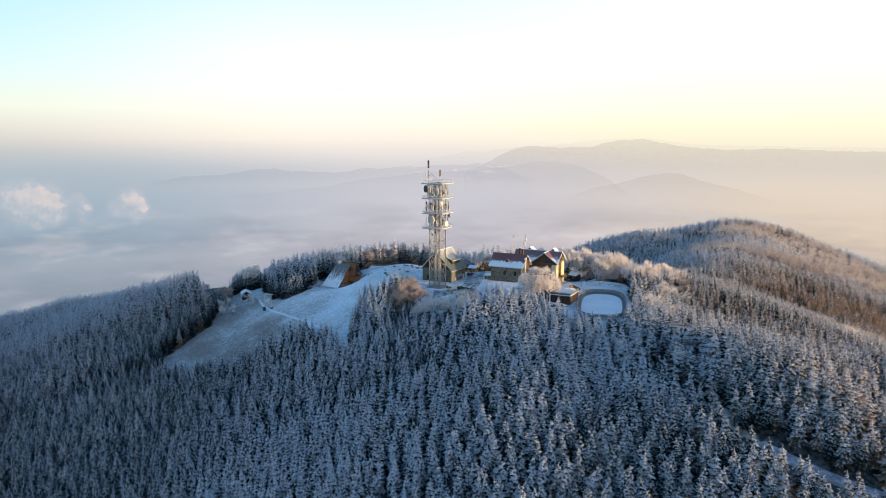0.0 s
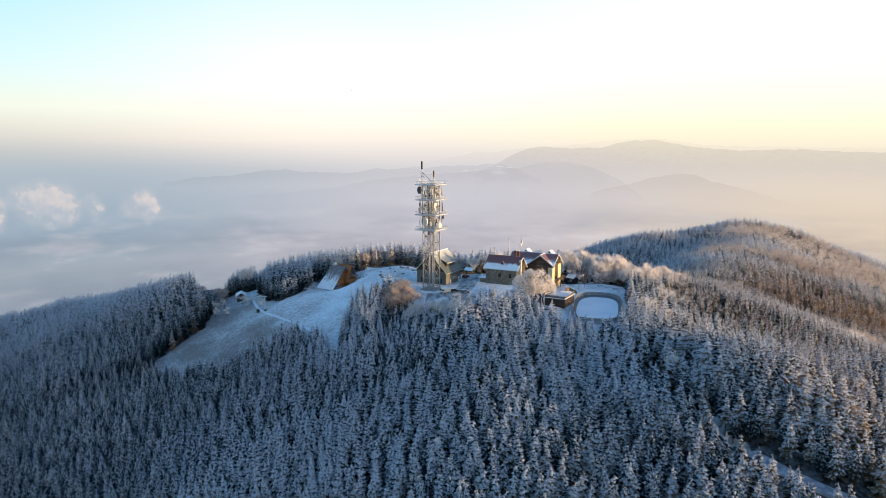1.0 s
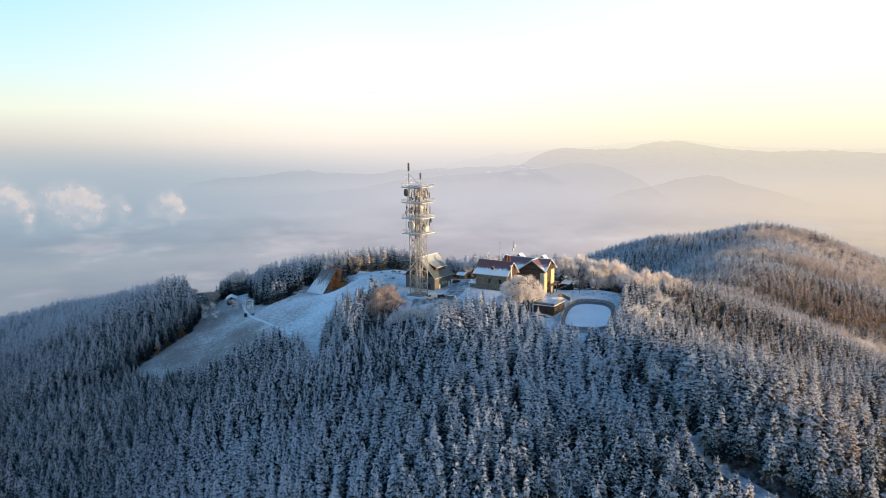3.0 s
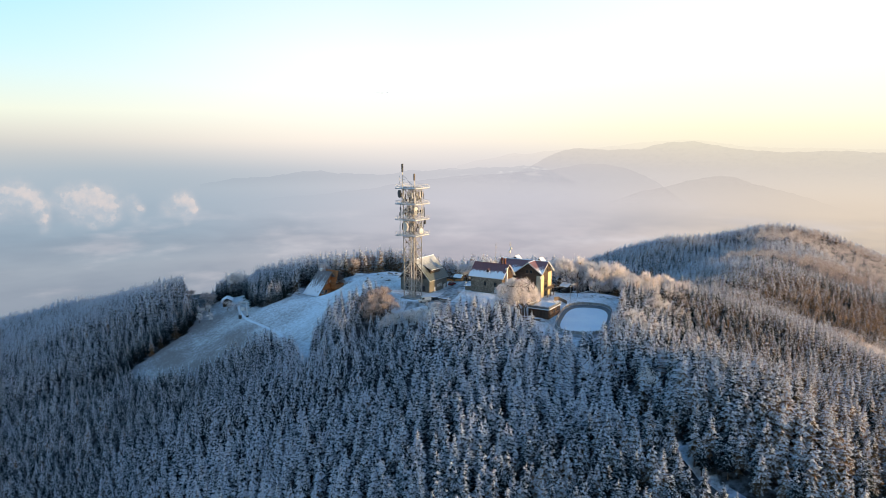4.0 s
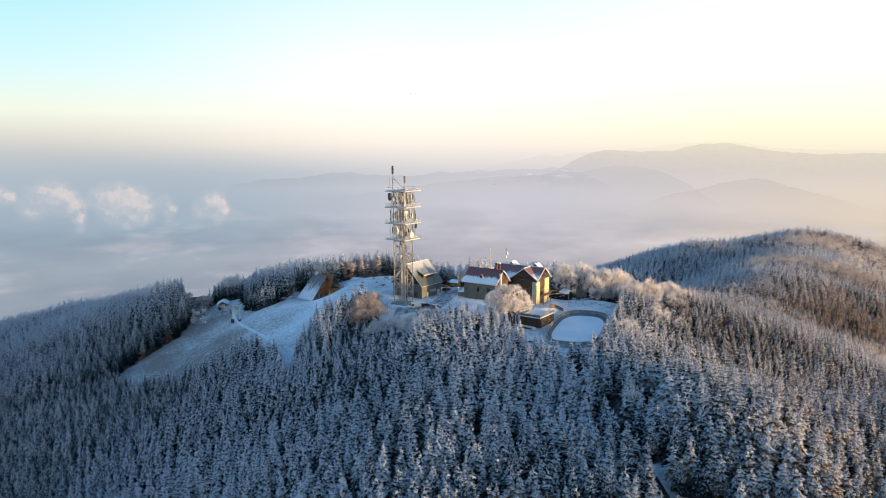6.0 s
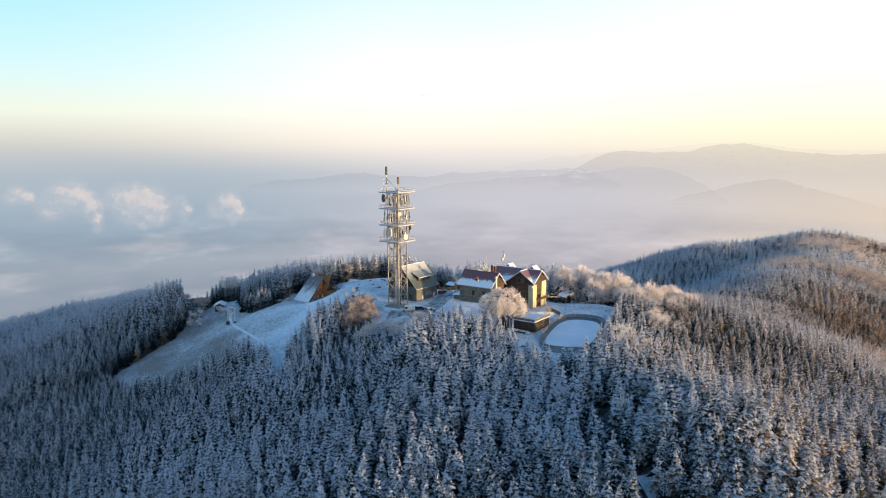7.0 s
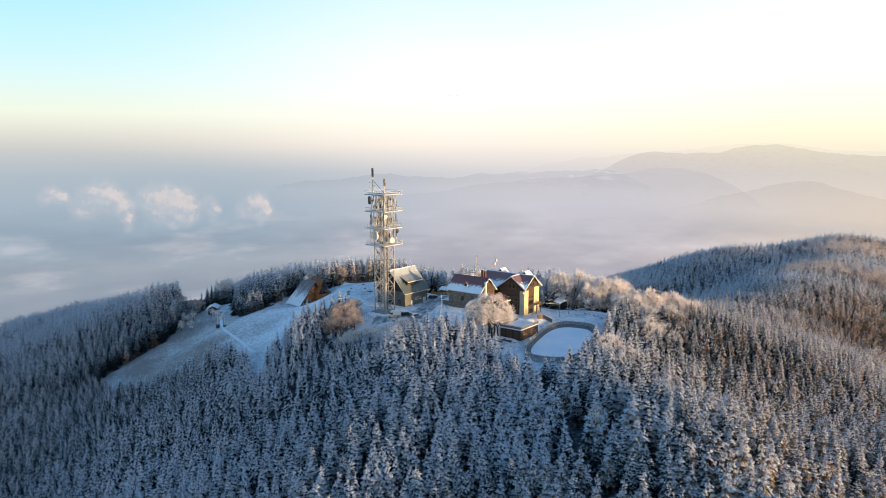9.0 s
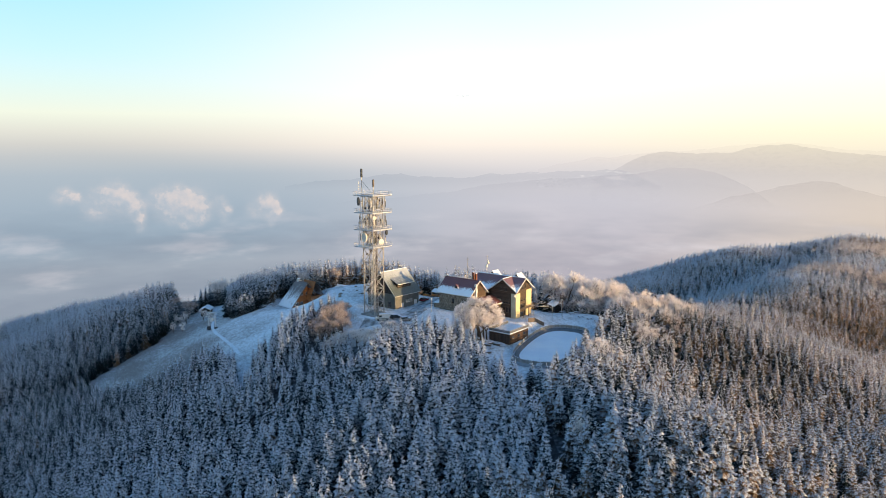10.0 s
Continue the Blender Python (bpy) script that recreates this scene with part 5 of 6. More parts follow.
    part("ridge_cap", bm, "snow_roof", house)
    part("ridge_cap", boxed(-G / 2 - 0.25, -over, ridge + 0.1, -G / 2 + 0.25, D / 2, ridge + 0.34, bevel=0.05), "snow_roof", house)
    # two gabled dormers on the far slope
    for x in (-14.5, -3.6):
        d = part("dormer", slab([(x - 1.9, D / 2 + 0.6, 9.4), (x + 1.9, D / 2 + 0.6, 9.4), (x, D / 2 + 0.6, 11.2)], (0, 3.0, 0)), "brown_board", house, "gabled dormer under snow")
        for sgn in (-1, 1):
            part("roof", slab([(x + sgn * 2.3, D / 2 + 0.2, 9.0), (x, D / 2 + 0.2, 11.3), (x, D / 2 + 4.0, 11.3), (x + sgn * 2.3, D / 2 + 4.0, 9.0)], (0, 0, 0.2)), "snow_roof", d)
    # windows of the boarded gables
    for x in (-6.9, -5.1):
        window(house, pose(x, -0.06, 5.6), 1.2, 1.5, 1, "wood")
    for x in (-9.6, -5.9, -4.3, -3.0):
        window(house, pose(x, 0.04 if x > -9 else 0.04, 1.9 if x < -9 else 0.9), 1.1 if x < -9 else 1.2, 1.8, 1, "wood")
    for x in (-5.9, -4.3, -3.0):
        window(house, pose(x, 0.04, -2.4), 1.2, 2.2, 1, "wood")
    for y in (3.9, 5.9):
        window(house, pose(0.06, y, 6.2) @ SIDE, 1.1, 1.6, 1, "wood")
    for z in (-4.6, -1.6, 1.6):
        window(house, pose(-0.24, 3.2, z) @ SIDE, 3.4, 2.4, 3, "wood")
    # balcony
    balcony = part("balcony", boxed(0.0, 2.6, -0.9, 1.9, 9.6, -0.7), "wood", house, "wooden balcony")
    bm = bmesh.new()
    for y in [2.6 + 0.5 * k for k in range(15)]:
        bar(bm, (1.85, y, -0.7), (1.85, y, 0.4), 0.07)
    bar(bm, (1.85, 2.6, 0.4), (1.85, 9.6, 0.4), 0.1)
    bar(bm, (1.85, 2.6, -0.1), (1.85, 9.6, -0.1), 0.07)
    part("railing", bm, "wood", balcony)
    for y in (2.8, 6.1, 9.4):
        bm = bmesh.new()
        bar(bm, (1.75, y, foot), (1.75, y, -0.9), 0.24)
        part("post", bm, "wood", balcony)
    # sat dish by the corner of the gables
    part("dish", turned(((0.08, -0.1), (0.5, 0.05), (0.52, 0.12), (0.1, 0.02)), 14), "white_plastic", house, "white satellite dish", pose(0.3, -0.6, 4.4, 70, 0, 40))


make_main_house()


def make_link():
    """The low red roof between the two parts of the inn."""
    link = thing("connecting_wing", at_inn(0, 0) @ pose(0, 0, 0), "low brown wing with a red roof between the two houses", "house")
    link.matrix_basis = at_inn(49.5, 305.7)
    part("wall", boxed(-10.6, -7.6, -4.4, -6.2, -0.1, 0.8), "brown_board", link)
    part("roof", slab([(-10.6, -8.2, 3.4), (-5.7, -8.2, 1.1), (-5.7, -0.1, 1.1), (-10.6, -0.1, 3.4)], (0, 0, 0.2)), "link_roof", link, "red sheet roof, snow along its edge")
    part("eave_board", boxed(-5.8, -8.25, 0.9, -5.68, -0.1, 1.35), "trim", link)
    window(link, pose(-9.2, -7.65, -1.8), 1.2, 1.6)


make_link()


def make_chalet():
    """The steep-roofed timber chalet on the meadow: x along its ridge towards the gable, y across."""
    ang = -33.0
    chalet = thing("chalet", Matrix.Translation((-50.4, 333.8, 0)) @ Matrix.Rotation(radians(ang), 4, "Z"), "steep-roofed timber chalet with a snow-streaked brown roof", "chalet")
    W, L, foot, ridge = 15.9, 10.2, -11.6, -0.8
    part("wall", slab([(-0.5, 0.9, foot), (-0.5, W - 0.9, foot), (-0.5, W / 2, ridge - 0.5)], (-0.3, 0, 0)), "warm_board", chalet, "honey-brown boarded gable")
    part("wall", slab([(-L + 0.5, 0.9, foot), (-L + 0.5, W - 0.9, foot), (3.3 - L, W / 2, ridge - 0.5)], (0.3, 0, 0)), "warm_board", chalet)
    part("footing", boxed(-L + 0.4, 0.6, foot - 1.5, -0.4, W - 0.6, foot + 0.5), "concrete", chalet)
    for y0 in (0, W):
        r = part("roof", slab([(0.3, y0, foot + 0.4), (-L, y0, foot + 0.4), (2.8 - L, W / 2, ridge), (1.5, W / 2, ridge)], (0, 0.2 if y0 else -0.2, 0.3)), "brown_roof", chalet, "brown sheet roof streaked with snow")
        part("verge_board", slab([(0.3, y0, foot + 0.2), (1.5, W / 2, ridge - 0.2), (1.5, W / 2, ridge + 0.4), (0.3, y0, foot + 0.9)], (0.06, 0, 0)), "wood", r)
    # side gable towards the east
    cross = part("cross_gable", slab([(-2.6, 8.6, foot + 2.6), (2.6, 8.6, foot + 2.6), (2.6, 14.4, foot + 2.6), (-2.6, 14.4, foot + 2.6)], (0, 0, 2.4)), "warm_board", chalet, "honey-brown porch")
    part("roof", slab([(-3.4, 8.0, foot + 4.8), (3.4, 8.0, foot + 4.8), (2.2, 11.5, ridge + 0.2), (-6.4, 11.5, ridge + 0.2)], (0, 0, 0.22)), "warm_board", cross)
    part("roof", slab([(-3.4, 15.0, foot + 4.8), (3.4, 15.0, foot + 4.8), (2.2, 11.5, ridge + 0.2), (-6.4, 11.5, ridge + 0.2)], (0, 0, 0.22)), "brown_roof", cross)
    window(chalet, pose(-0.44, 5.6, foot + 5.6) @ SIDE, 1.0, 1.1)
    window(chalet, pose(-0.44, 8.0, foot + 5.6) @ SIDE, 1.0, 1.1)
    for y in (2.6, 4.8):
        window(chalet, pose(-0.44, y, foot + 1.2) @ SIDE, 1.5, 1.5)
    stack = part("chimney", boxed(-6.2, W / 2 - 0.5, ridge - 2, -5.0, W / 2 + 0.6, ridge + 1.1, bevel=0.05), "trim", chalet, "white chimney")
    part("cap", boxed(-6.3, W / 2 - 0.6, ridge + 1.1, -4.9, W / 2 + 0.7, ridge + 1.3), "snow_roof", stack)


make_chalet()


def make_kiosk():
    """A low boarded kiosk with a railed terrace on its roof."""
    kiosk = thing("kiosk", at_inn(43.2, 279.0), "low dark-boarded kiosk with a snowy railed roof terrace", "kiosk")
    L, D, foot, top = 8.0, 11.5, -5.6, -2.1
    part("wall", boxed(0, 0, foot, L, D, top), "kiosk_board", kiosk)
    part("roof", boxed(-0.3, -0.3, top, L + 0.3, D + 0.3, top + 0.25), "snow", kiosk, "flat roof under trodden snow")
    bm = bmesh.new()
    pts = [(-0.1, D), (-0.1, -0.1), (L + 0.1, -0.1), (L + 0.1, D)]
    rail = part("railing", bar(bm, (-0.1, -0.1, top + 1.3), (L + 0.1, -0.1, top + 1.3), 0.08), "steel", kiosk)
    for a, b in zip(pts, pts[1:]):
        n = int(math.hypot(b[0] - a[0], b[1] - a[1]) / 1.3)
        bm = bmesh.new()
        for up in (0.7, 1.0, 1.3):
            bar(bm, (*a, top + up), (*b, top + up), 0.05)
        for k in range(n + 1):
            p = (a[0] + (b[0] - a[0]) * k / n, a[1] + (b[1] - a[1]) * k / n)
            bar(bm, (*p, top + 0.2), (*p, top + 1.3), 0.07)
        part("railing", bm, "steel", kiosk)
        part("screen", slab([(*a, top + 0.3), (*b, top + 0.3), (*b, top + 1.1), (*a, top + 1.1)], (0.02, 0.02, 0)), "basin", kiosk)
    for k in range(3):
        window(kiosk, pose(L + 0.03, 1.4 + 3.4 * k, foot + 1.7) @ SIDE, 1.4, 0.9, 1, "wood")


make_kiosk()


# ------------------------------------------------------------ the pond with its rail
POND = (64.2, 280.5, -6.35)


def pond_edge(a, wide, long):
    """A rounded oblong round the pond, at the angle a."""
    c, s = math.cos(a), math.sin(a)
    k = 1 / (abs(c) ** 3 + abs(s) ** 3) ** (1 / 3)
    x, y = wide * k * c, long * k * s
    t = radians(-13)
    return POND[0] + x * math.cos(t) - y * math.sin(t), POND[1] + x * math.sin(t) + y * math.cos(t)


def ring_sheet(name, rings, mat, label, category, kind="structure", n=96):
    """A sheet between closed outlines: (wide, long, height) from the outside in; the last is filled."""
    bm = bmesh.new()
    loops = [[bm.verts.new((*pond_edge(k * math.tau / n, w, l), z)) for k in range(n)] for w, l, z in rings]
    for lo, hi in zip(loops, loops[1:]):
        for k in range(n):
            bm.faces.new((lo[k], lo[(k + 1) % n], hi[(k + 1) % n], hi[k]))
    return bm, loops


def make_pond():
    bm, loops = ring_sheet("pond", ((8.2, 20.6, -6.66), (7.4, 19.2, -6.62)), "ice", "", "")
    bm.faces.new(loops[-1])
    tagged(part("ice", bm, "ice"), "frozen pond under smooth snow with a few tracks", "ice", kind="structure")
    bm, loops = ring_sheet("basin", ((10.0, 23.8, -7.2), (9.7, 23.4, -6.1), (9.3, 22.7, -6.0), (9.2, 22.6, -6.12)), "grey_ice", "", "")
    tagged(part("pond_basin", bm, "grey_ice"), "trodden snowy rim round the frozen pond", "basin", kind="structure")
    bm, loops = ring_sheet("basin", ((9.3, 22.7, -6.02), (9.0, 22.2, -6.05), (7.9, 19.9, -6.75), (7.6, 19.3, -6.75)), "basin", "", "")
    tagged(part("pond_wall", bm, "basin"), "dark sloping concrete wall of the pond", "basin", kind="structure")
    fence = thing("fence", pose(*POND), "grey wooden panel fence round the frozen pond", "fence")
    n = 66
    for k in range(n):
        a0, a1 = (k * math.tau / n for k in (k, k + 1))
        (x0, y0), (x1, y1) = pond_edge(a0, 9.7, 23.4), pond_edge(a1, 9.7, 23.4)
        x0, y0, x1, y1 = x0 - POND[0], y0 - POND[1], x1 - POND[0], y1 - POND[1]
        z0, z1 = 0.0, 0.0
        bm = bmesh.new()
        bar(bm, (x0, y0, -0.5), (x0, y0, 1.45), 0.12)
        part("post", bm, "wood", fence)
        d = Vector((y1 - y0, x0 - x1, 0)).normalized() * 0.05
        part("panel", slab([(x0, y0, 0.15), (x1, y1, 0.15), (x1, y1, 1.2), (x0, y0, 1.2)], d), "concrete", fence)
        bm = bmesh.new()
        bar(bm, (x0, y0, 1.34), (x1, y1, 1.34), 0.10)
        part("rail", bm, "snow", fence)


make_pond()


# ------------------------------------------------------------ clouds over the mist
def make_cloud(bearing, up, lobes, seed):
    """A small cumulus far off, heaped from round lobes (along, up, radius, density): crisp towards the sun, frayed and thin below and behind."""
    far = 4000
    b = radians(bearing)
    place = Vector((SKY_EYE[0] + far * math.sin(b), SKY_EYE[1] + far * math.cos(b), SKY_EYE[2] + far * up))
    x0, x1 = min(u - 1.9 * q for u, v, q, w in lobes), max(u + 1.9 * q for u, v, q, w in lobes)
    z0, z1 = min(v - 1.9 * q for u, v, q, w in lobes), max(v + 1.9 * q for u, v, q, w in lobes)
    bm = bmesh.new()
    k = 28
    grid = []
    for i in range(k + 1):
        for j in range(k + 1):
            x, z = x0 + (x1 - x0) * i / k, z0 + (z1 - z0) * j / k
            bulge = sum(w * max(0.0, 1 - ((x - u) ** 2 + (z - v) ** 2) / (1.9 * q) ** 2) * q * 0.4 for u, v, q, w in lobes)
            grid.append(bm.verts.new((x, -bulge, z)))
    for i in range(k):
        for j in range(k):
            q = i * (k + 1) + j
            bm.faces.new((grid[q], grid[q + k + 1], grid[q + k + 2], grid[q + 1])).smooth = True

    def build(n, p):
        x, y, z = n.add("ShaderNodeSeparateXYZ", {0: p}).outputs
        at = n.vmath("ADD", n.vmath("MULTIPLY", p, (1, 0, 1)), (seed * 531.0, 0, seed * 97.0))
        puff = n.math("SUBTRACT", n.noise(at, 0.022, 5.0, 0.55), 0.5)
        wide = n.math("SUBTRACT", n.noise(at, 0.009, 2.0, 0.5), 0.5)

        def heap(px, pz):
            total = 0.0
            for u, v, q, w in lobes:
                dx, dz = n.math("MULTIPLY", n.math("SUBTRACT", px, u), 1 / q), n.math("MULTIPLY", n.math("SUBTRACT", pz, v), 1 / q)
                d = n.math("ADD", n.math("MULTIPLY", dx, dx), n.math("MULTIPLY", dz, dz))
                total = n.math("ADD", total, n.math("MULTIPLY", n.math("EXPONENT", n.math("MULTIPLY", d, -1.1)), w))
            return total
        here = heap(x, z)
        fray = n.math("ADD", n.math("MULTIPLY", puff, 2.2), n.math("MULTIPLY", wide, 1.0))
        # how much thinner the cloud is towards the sun
        rise = n.math("SUBTRACT", here, heap(n.math("ADD", x, 20.0), n.math("ADD", z, 26.0)))
        sunny = n.step(n.math("ADD", rise, n.math("MULTIPLY", puff, 0.8)), -0.05, 0.75)
        edge = n.math("ADD", n.math("MULTIPLY", n.math("SUBTRACT", 1.0, sunny), 0.55), 0.75)
        body = n.math("ADD", here, n.math("MULTIPLY", fray, n.math("MINIMUM", n.math("MULTIPLY", here, 2.0), 1.0)))
        cover = n.step(n.math("DIVIDE", n.math("SUBTRACT", body, 0.14), edge), 0.0, 1.0)
        # sunlight painted into the glow: pink-white on the sunny side, grey elsewhere
        warm = n.math("ADD", n.math("ADD", n.math("MULTIPLY", sunny, 0.6), 0.12), n.math("MULTIPLY", puff, 1.9))
        return n.mix(n.math("MAXIMUM", n.math("MINIMUM", warm, 1.0), 0.0), srgb(192, 196, 204), srgb(240, 221, 212)), n.math("MAXIMUM", n.math("MULTIPLY", cover, 0.58), n.math("MULTIPLY", n.step(n.math("ADD", here, n.math("MULTIPLY", wide, 0.5)), -0.02, 0.6), 0.32))
    ob = part("cloud", bm, backdrop("cloud", build), None, "", Matrix.Translation(place) @ Matrix.Rotation(-b, 4, "Z"))
    tagged(ob, "small pink-lit cumulus rising out of the mist", "cloud", "clouds over the mist", "structure")


for seed, (bearing, up, lobes) in enumerate((
    (-38.60, -0.0600, ((-30, 0, 34, 0.45), (10, 10, 40, 0.70), (45, -6, 34, 0.60), (70, -14, 24, 0.35))),
    (-34.64, -0.0759, ((-95, 57, 54, 1.00), (-32, 67, 57, 1.00), (22, 41, 54, 1.00), (57, -10, 45, 1.00), (70, -64, 32, 0.90), (67, -115, 22, 0.45), (-153, -6, 41, 0.55), (-111, -29, 32, 0.60), (-185, 25, 38, 0.20), (-32, -19, 70, 0.20))),
    (-30.82, -0.0770, ((-115, 45, 51, 0.70), (-29, 45, 67, 1.00), (45, 29, 67, 1.00), (92, -10, 60, 1.00), (16, -25, 80, 0.80), (-45, -13, 64, 0.70), (102, -64, 41, 0.60), (25, -95, 25, 0.70), (-185, 29, 32, 0.30), (146, 70, 70, 0.15))),
    (-27.68, -0.0802, ((-6, 38, 41, 0.45), (13, -19, 35, 0.50), (29, -10, 19, 0.80), (0, -70, 25, 0.25), (-45, 13, 45, 0.18))),
    (-24.55, -0.0833, ((-32, 19, 57, 0.70), (22, 32, 48, 1.00), (60, -6, 35, 1.00), (32, -45, 35, 0.60), (-70, -13, 41, 0.30), (32, -83, 22, 0.35))),
)):
    make_cloud(bearing, up, lobes, seed)


def make_streak():
    """A thin veil high in the pale sky."""
    b = radians(-9.0)
    bm = bmesh.new()
    bmesh.ops.create_icosphere(bm, subdivisions=4, radius=1.0)
    for v in bm.verts:
        d = v.co.copy()
        v.co = Vector((d.x * 48, d.y * 20, d.z * 4.5)) * (0.8 + 0.4 * noise.noise(d * 3.0))
    for f in bm.faces:
        f.smooth = True
    m = backdrop("high_veil", lambda n, p: (srgb(222, 232, 236), n.math("MULTIPLY", n.step(n.noise(p, 0.05), 0.3, 0.8), 0.4)))
    place = (SKY_EYE[0] + 4000 * math.sin(b), SKY_EYE[1] + 4000 * math.cos(b), SKY_EYE[2] + 4000 * math.sin(radians(4.0)))
    ob = part("cloud", bm, m, None, "", Matrix.Translation(place) @ Matrix.Rotation(-b, 4, "Z"))
    tagged(ob, "thin grey veil of cloud in the pale sky", "cloud", "", "structure")


make_streak()


# ------------------------------------------------------------ loose things on the top
def ground_at(x, y):
    return float(land_z(x, y))


def wheel(parent, m, r=0.33, w=0.22):
    bm = turned(((r * 0.9, -w / 2), (r, -w / 2 + 0.03), (r, w / 2 - 0.03), (r * 0.9, w / 2)), 16)
    t = part("wheel", bm, "rubber", parent, "black tyre", m @ pose(0, 0, 0, 90, 0, 0))
    part("rim", turned(((r * 0.55, -w / 2 - 0.01), (r * 0.6, w / 2 + 0.01)), 12), "steel", t)


def make_car(x, y, turn, paint, label, snow=False, van=False):
    """A parked car: body with cabin, windows, lamps and wheels; x forwards."""
    car = thing("car", pose(x, y, ground_at(x, y) + 0.05, 0, 0, turn), label, "car")
    L, W, H = 4.3, 1.75, 1.45
    side = [(-L / 2, 0.35), (L / 2 - 0.1, 0.35), (L / 2, 0.6), (L / 2 - 0.15, 0.78), (0.95, 0.92), (-L / 2 + 0.25, 0.98), (-L / 2, 0.85)]
    bm = slab([(px, -W / 2, pz) for px, pz in side], (0, W, 0))
    bmesh.ops.bevel(bm, geom=bm.edges[:], offset=0.06, segments=2, affect="EDGES")
    part("body", bm, paint, car)
    cab = [(1.0, 0.9), (0.35, H), (-1.45, H), (-L / 2 + 0.2, 0.95)]
    bm = slab([(px, -W / 2 + 0.1, pz) for px, pz in cab], (0, W - 0.2, 0))
    bmesh.ops.bevel(bm, geom=bm.edges[:], offset=0.05, segments=1, affect="EDGES")
    part("cabin", bm, "glass", car, "dark glazed cabin")
    part("roof", boxed(-1.5, -W / 2 + 0.14, H - 0.02, 0.38, W / 2 - 0.14, H + (0.14 if snow else 0.04), bevel=0.015), "snow" if snow else paint, car)
    if snow:
        part("snow_cover", boxed(0.7, -W / 2 + 0.1, 0.84, L / 2 - 0.2, W / 2 - 0.1, 0.98, bevel=0.04), "snow", car, "snow lying on the bonnet")
    for sx in (-1.35, 1.3):
        for sy in (-W / 2 + 0.05, W / 2 - 0.05):
            wheel(car, pose(sx, sy, 0.33))
    for sy in (-0.62, 0.62):
        part("headlight", boxed(L / 2 - 0.08, sy - 0.17, 0.58, L / 2 + 0.015, sy + 0.17, 0.74, bevel=0.02), "white_plastic", car)
        part("tail_light", boxed(-L / 2 - 0.015, sy - 0.15, 0.62, -L / 2 + 0.06, sy + 0.15, 0.82, bevel=0.02), "red_paint", car)
    for sx in (-L / 2 - 0.03, L / 2 - 0.05):
        part("bumper", boxed(sx, -W / 2 + 0.05, 0.32, sx + 0.09, W / 2 - 0.05, 0.52, bevel=0.02), "dark_steel", car)


make_car(12.4, 317.6, 62, "red_paint", "dark red car parked beside the grey building")
make_car(7.3, 293.3, 35, "dark_steel", "dark car under snow on the gravel lot", True)
make_car(11.5, 290.6, 40, "concrete", "grey car under snow on the gravel lot", True)


def make_van():
    z = ground_at(3.2, 289.8)
    van = thing("van", pose(3.2, 289.8, z + 0.05, 0, 0, 202), "white delivery van with snow on its roof on the gravel lot", "van")
    side = [(-2.5, 0.4), (2.45, 0.4), (2.55, 0.75), (2.35, 1.1), (1.75, 1.25), (1.15, 2.1), (0.9, 2.3), (-2.4, 2.3), (-2.55, 1.9)]
    bm = slab([(px, -0.98, pz) for px, pz in side], (0, 1.96, 0))
    bmesh.ops.bevel(bm, geom=bm.edges[:], offset=0.08, segments=2, affect="EDGES")
    part("body", bm, "white_paint", van)
    part("windscreen", slab([(1.80, -0.82, 1.27), (1.80, 0.82, 1.27), (1.25, 0.78, 2.05), (1.25, -0.78, 2.05)], (0.04, 0, 0.03)), "glass", van)
    for sy in (-1.0, 0.98):
        part("side_window", slab([(0.3, sy, 1.3), (1.55, sy, 1.3), (1.1, sy, 1.95), (0.3, sy, 1.95)], (0, 0.02, 0)), "glass", van)
        part("side_trim", boxed(-2.3, sy - 0.01, 0.7, 2.2, sy + 0.03, 0.82), "dark_steel", van)
    part("rear_window", boxed(-2.6, -0.7, 1.4, -2.54, 0.7, 2.0), "glass", van)
    part("snow_cover", boxed(-2.35, -0.86, 2.28, 0.9, 0.86, 2.44, bevel=0.05), "snow", van, "snow lying on the van's roof")
    part("snow_cover", slab([(1.8, -0.8, 1.2), (2.35, -0.8, 1.08), (2.35, 0.8, 1.08), (1.8, 0.8, 1.2)], (0, 0, 0.1)), "snow", van, "snow lying on the bonnet")
    for sx in (-1.5, 1.6):
        for sy in (-0.92, 0.92):
            wheel(van, pose(sx, sy, 0.36), 0.36)
    for sy in (-0.72, 0.72):
        part("headlight", boxed(2.42, sy - 0.17, 0.78, 2.58, sy + 0.17, 1.0, bevel=0.02), "white_plastic", van)
        part("tail_light", boxed(-2.6, sy - 0.12, 0.9, -2.52, sy + 0.12, 1.5, bevel=0.02), "red_paint", van)


make_van()


def make_barrier(x, y, turn):
    f = thing("barrier", pose(x, y, ground_at(x, y), 0, 0, turn), "low orange plank barrier lit by the sun", "barrier")
    for up in (0.35, 0.8):
        part("board", boxed(-1.9, -0.05, up, 1.9, 0.03, up + 0.28, bevel=0.01), "orange_board", f)
    for sx in (-1.6, 0, 1.6):
        part("post", boxed(sx - 0.06, 0.03, -0.2, sx + 0.06, 0.15, 1.2, bevel=0.01), "wood", f)


make_barrier(11.0, 328.5, -25)
make_barrier(15.0, 327.0, -18)


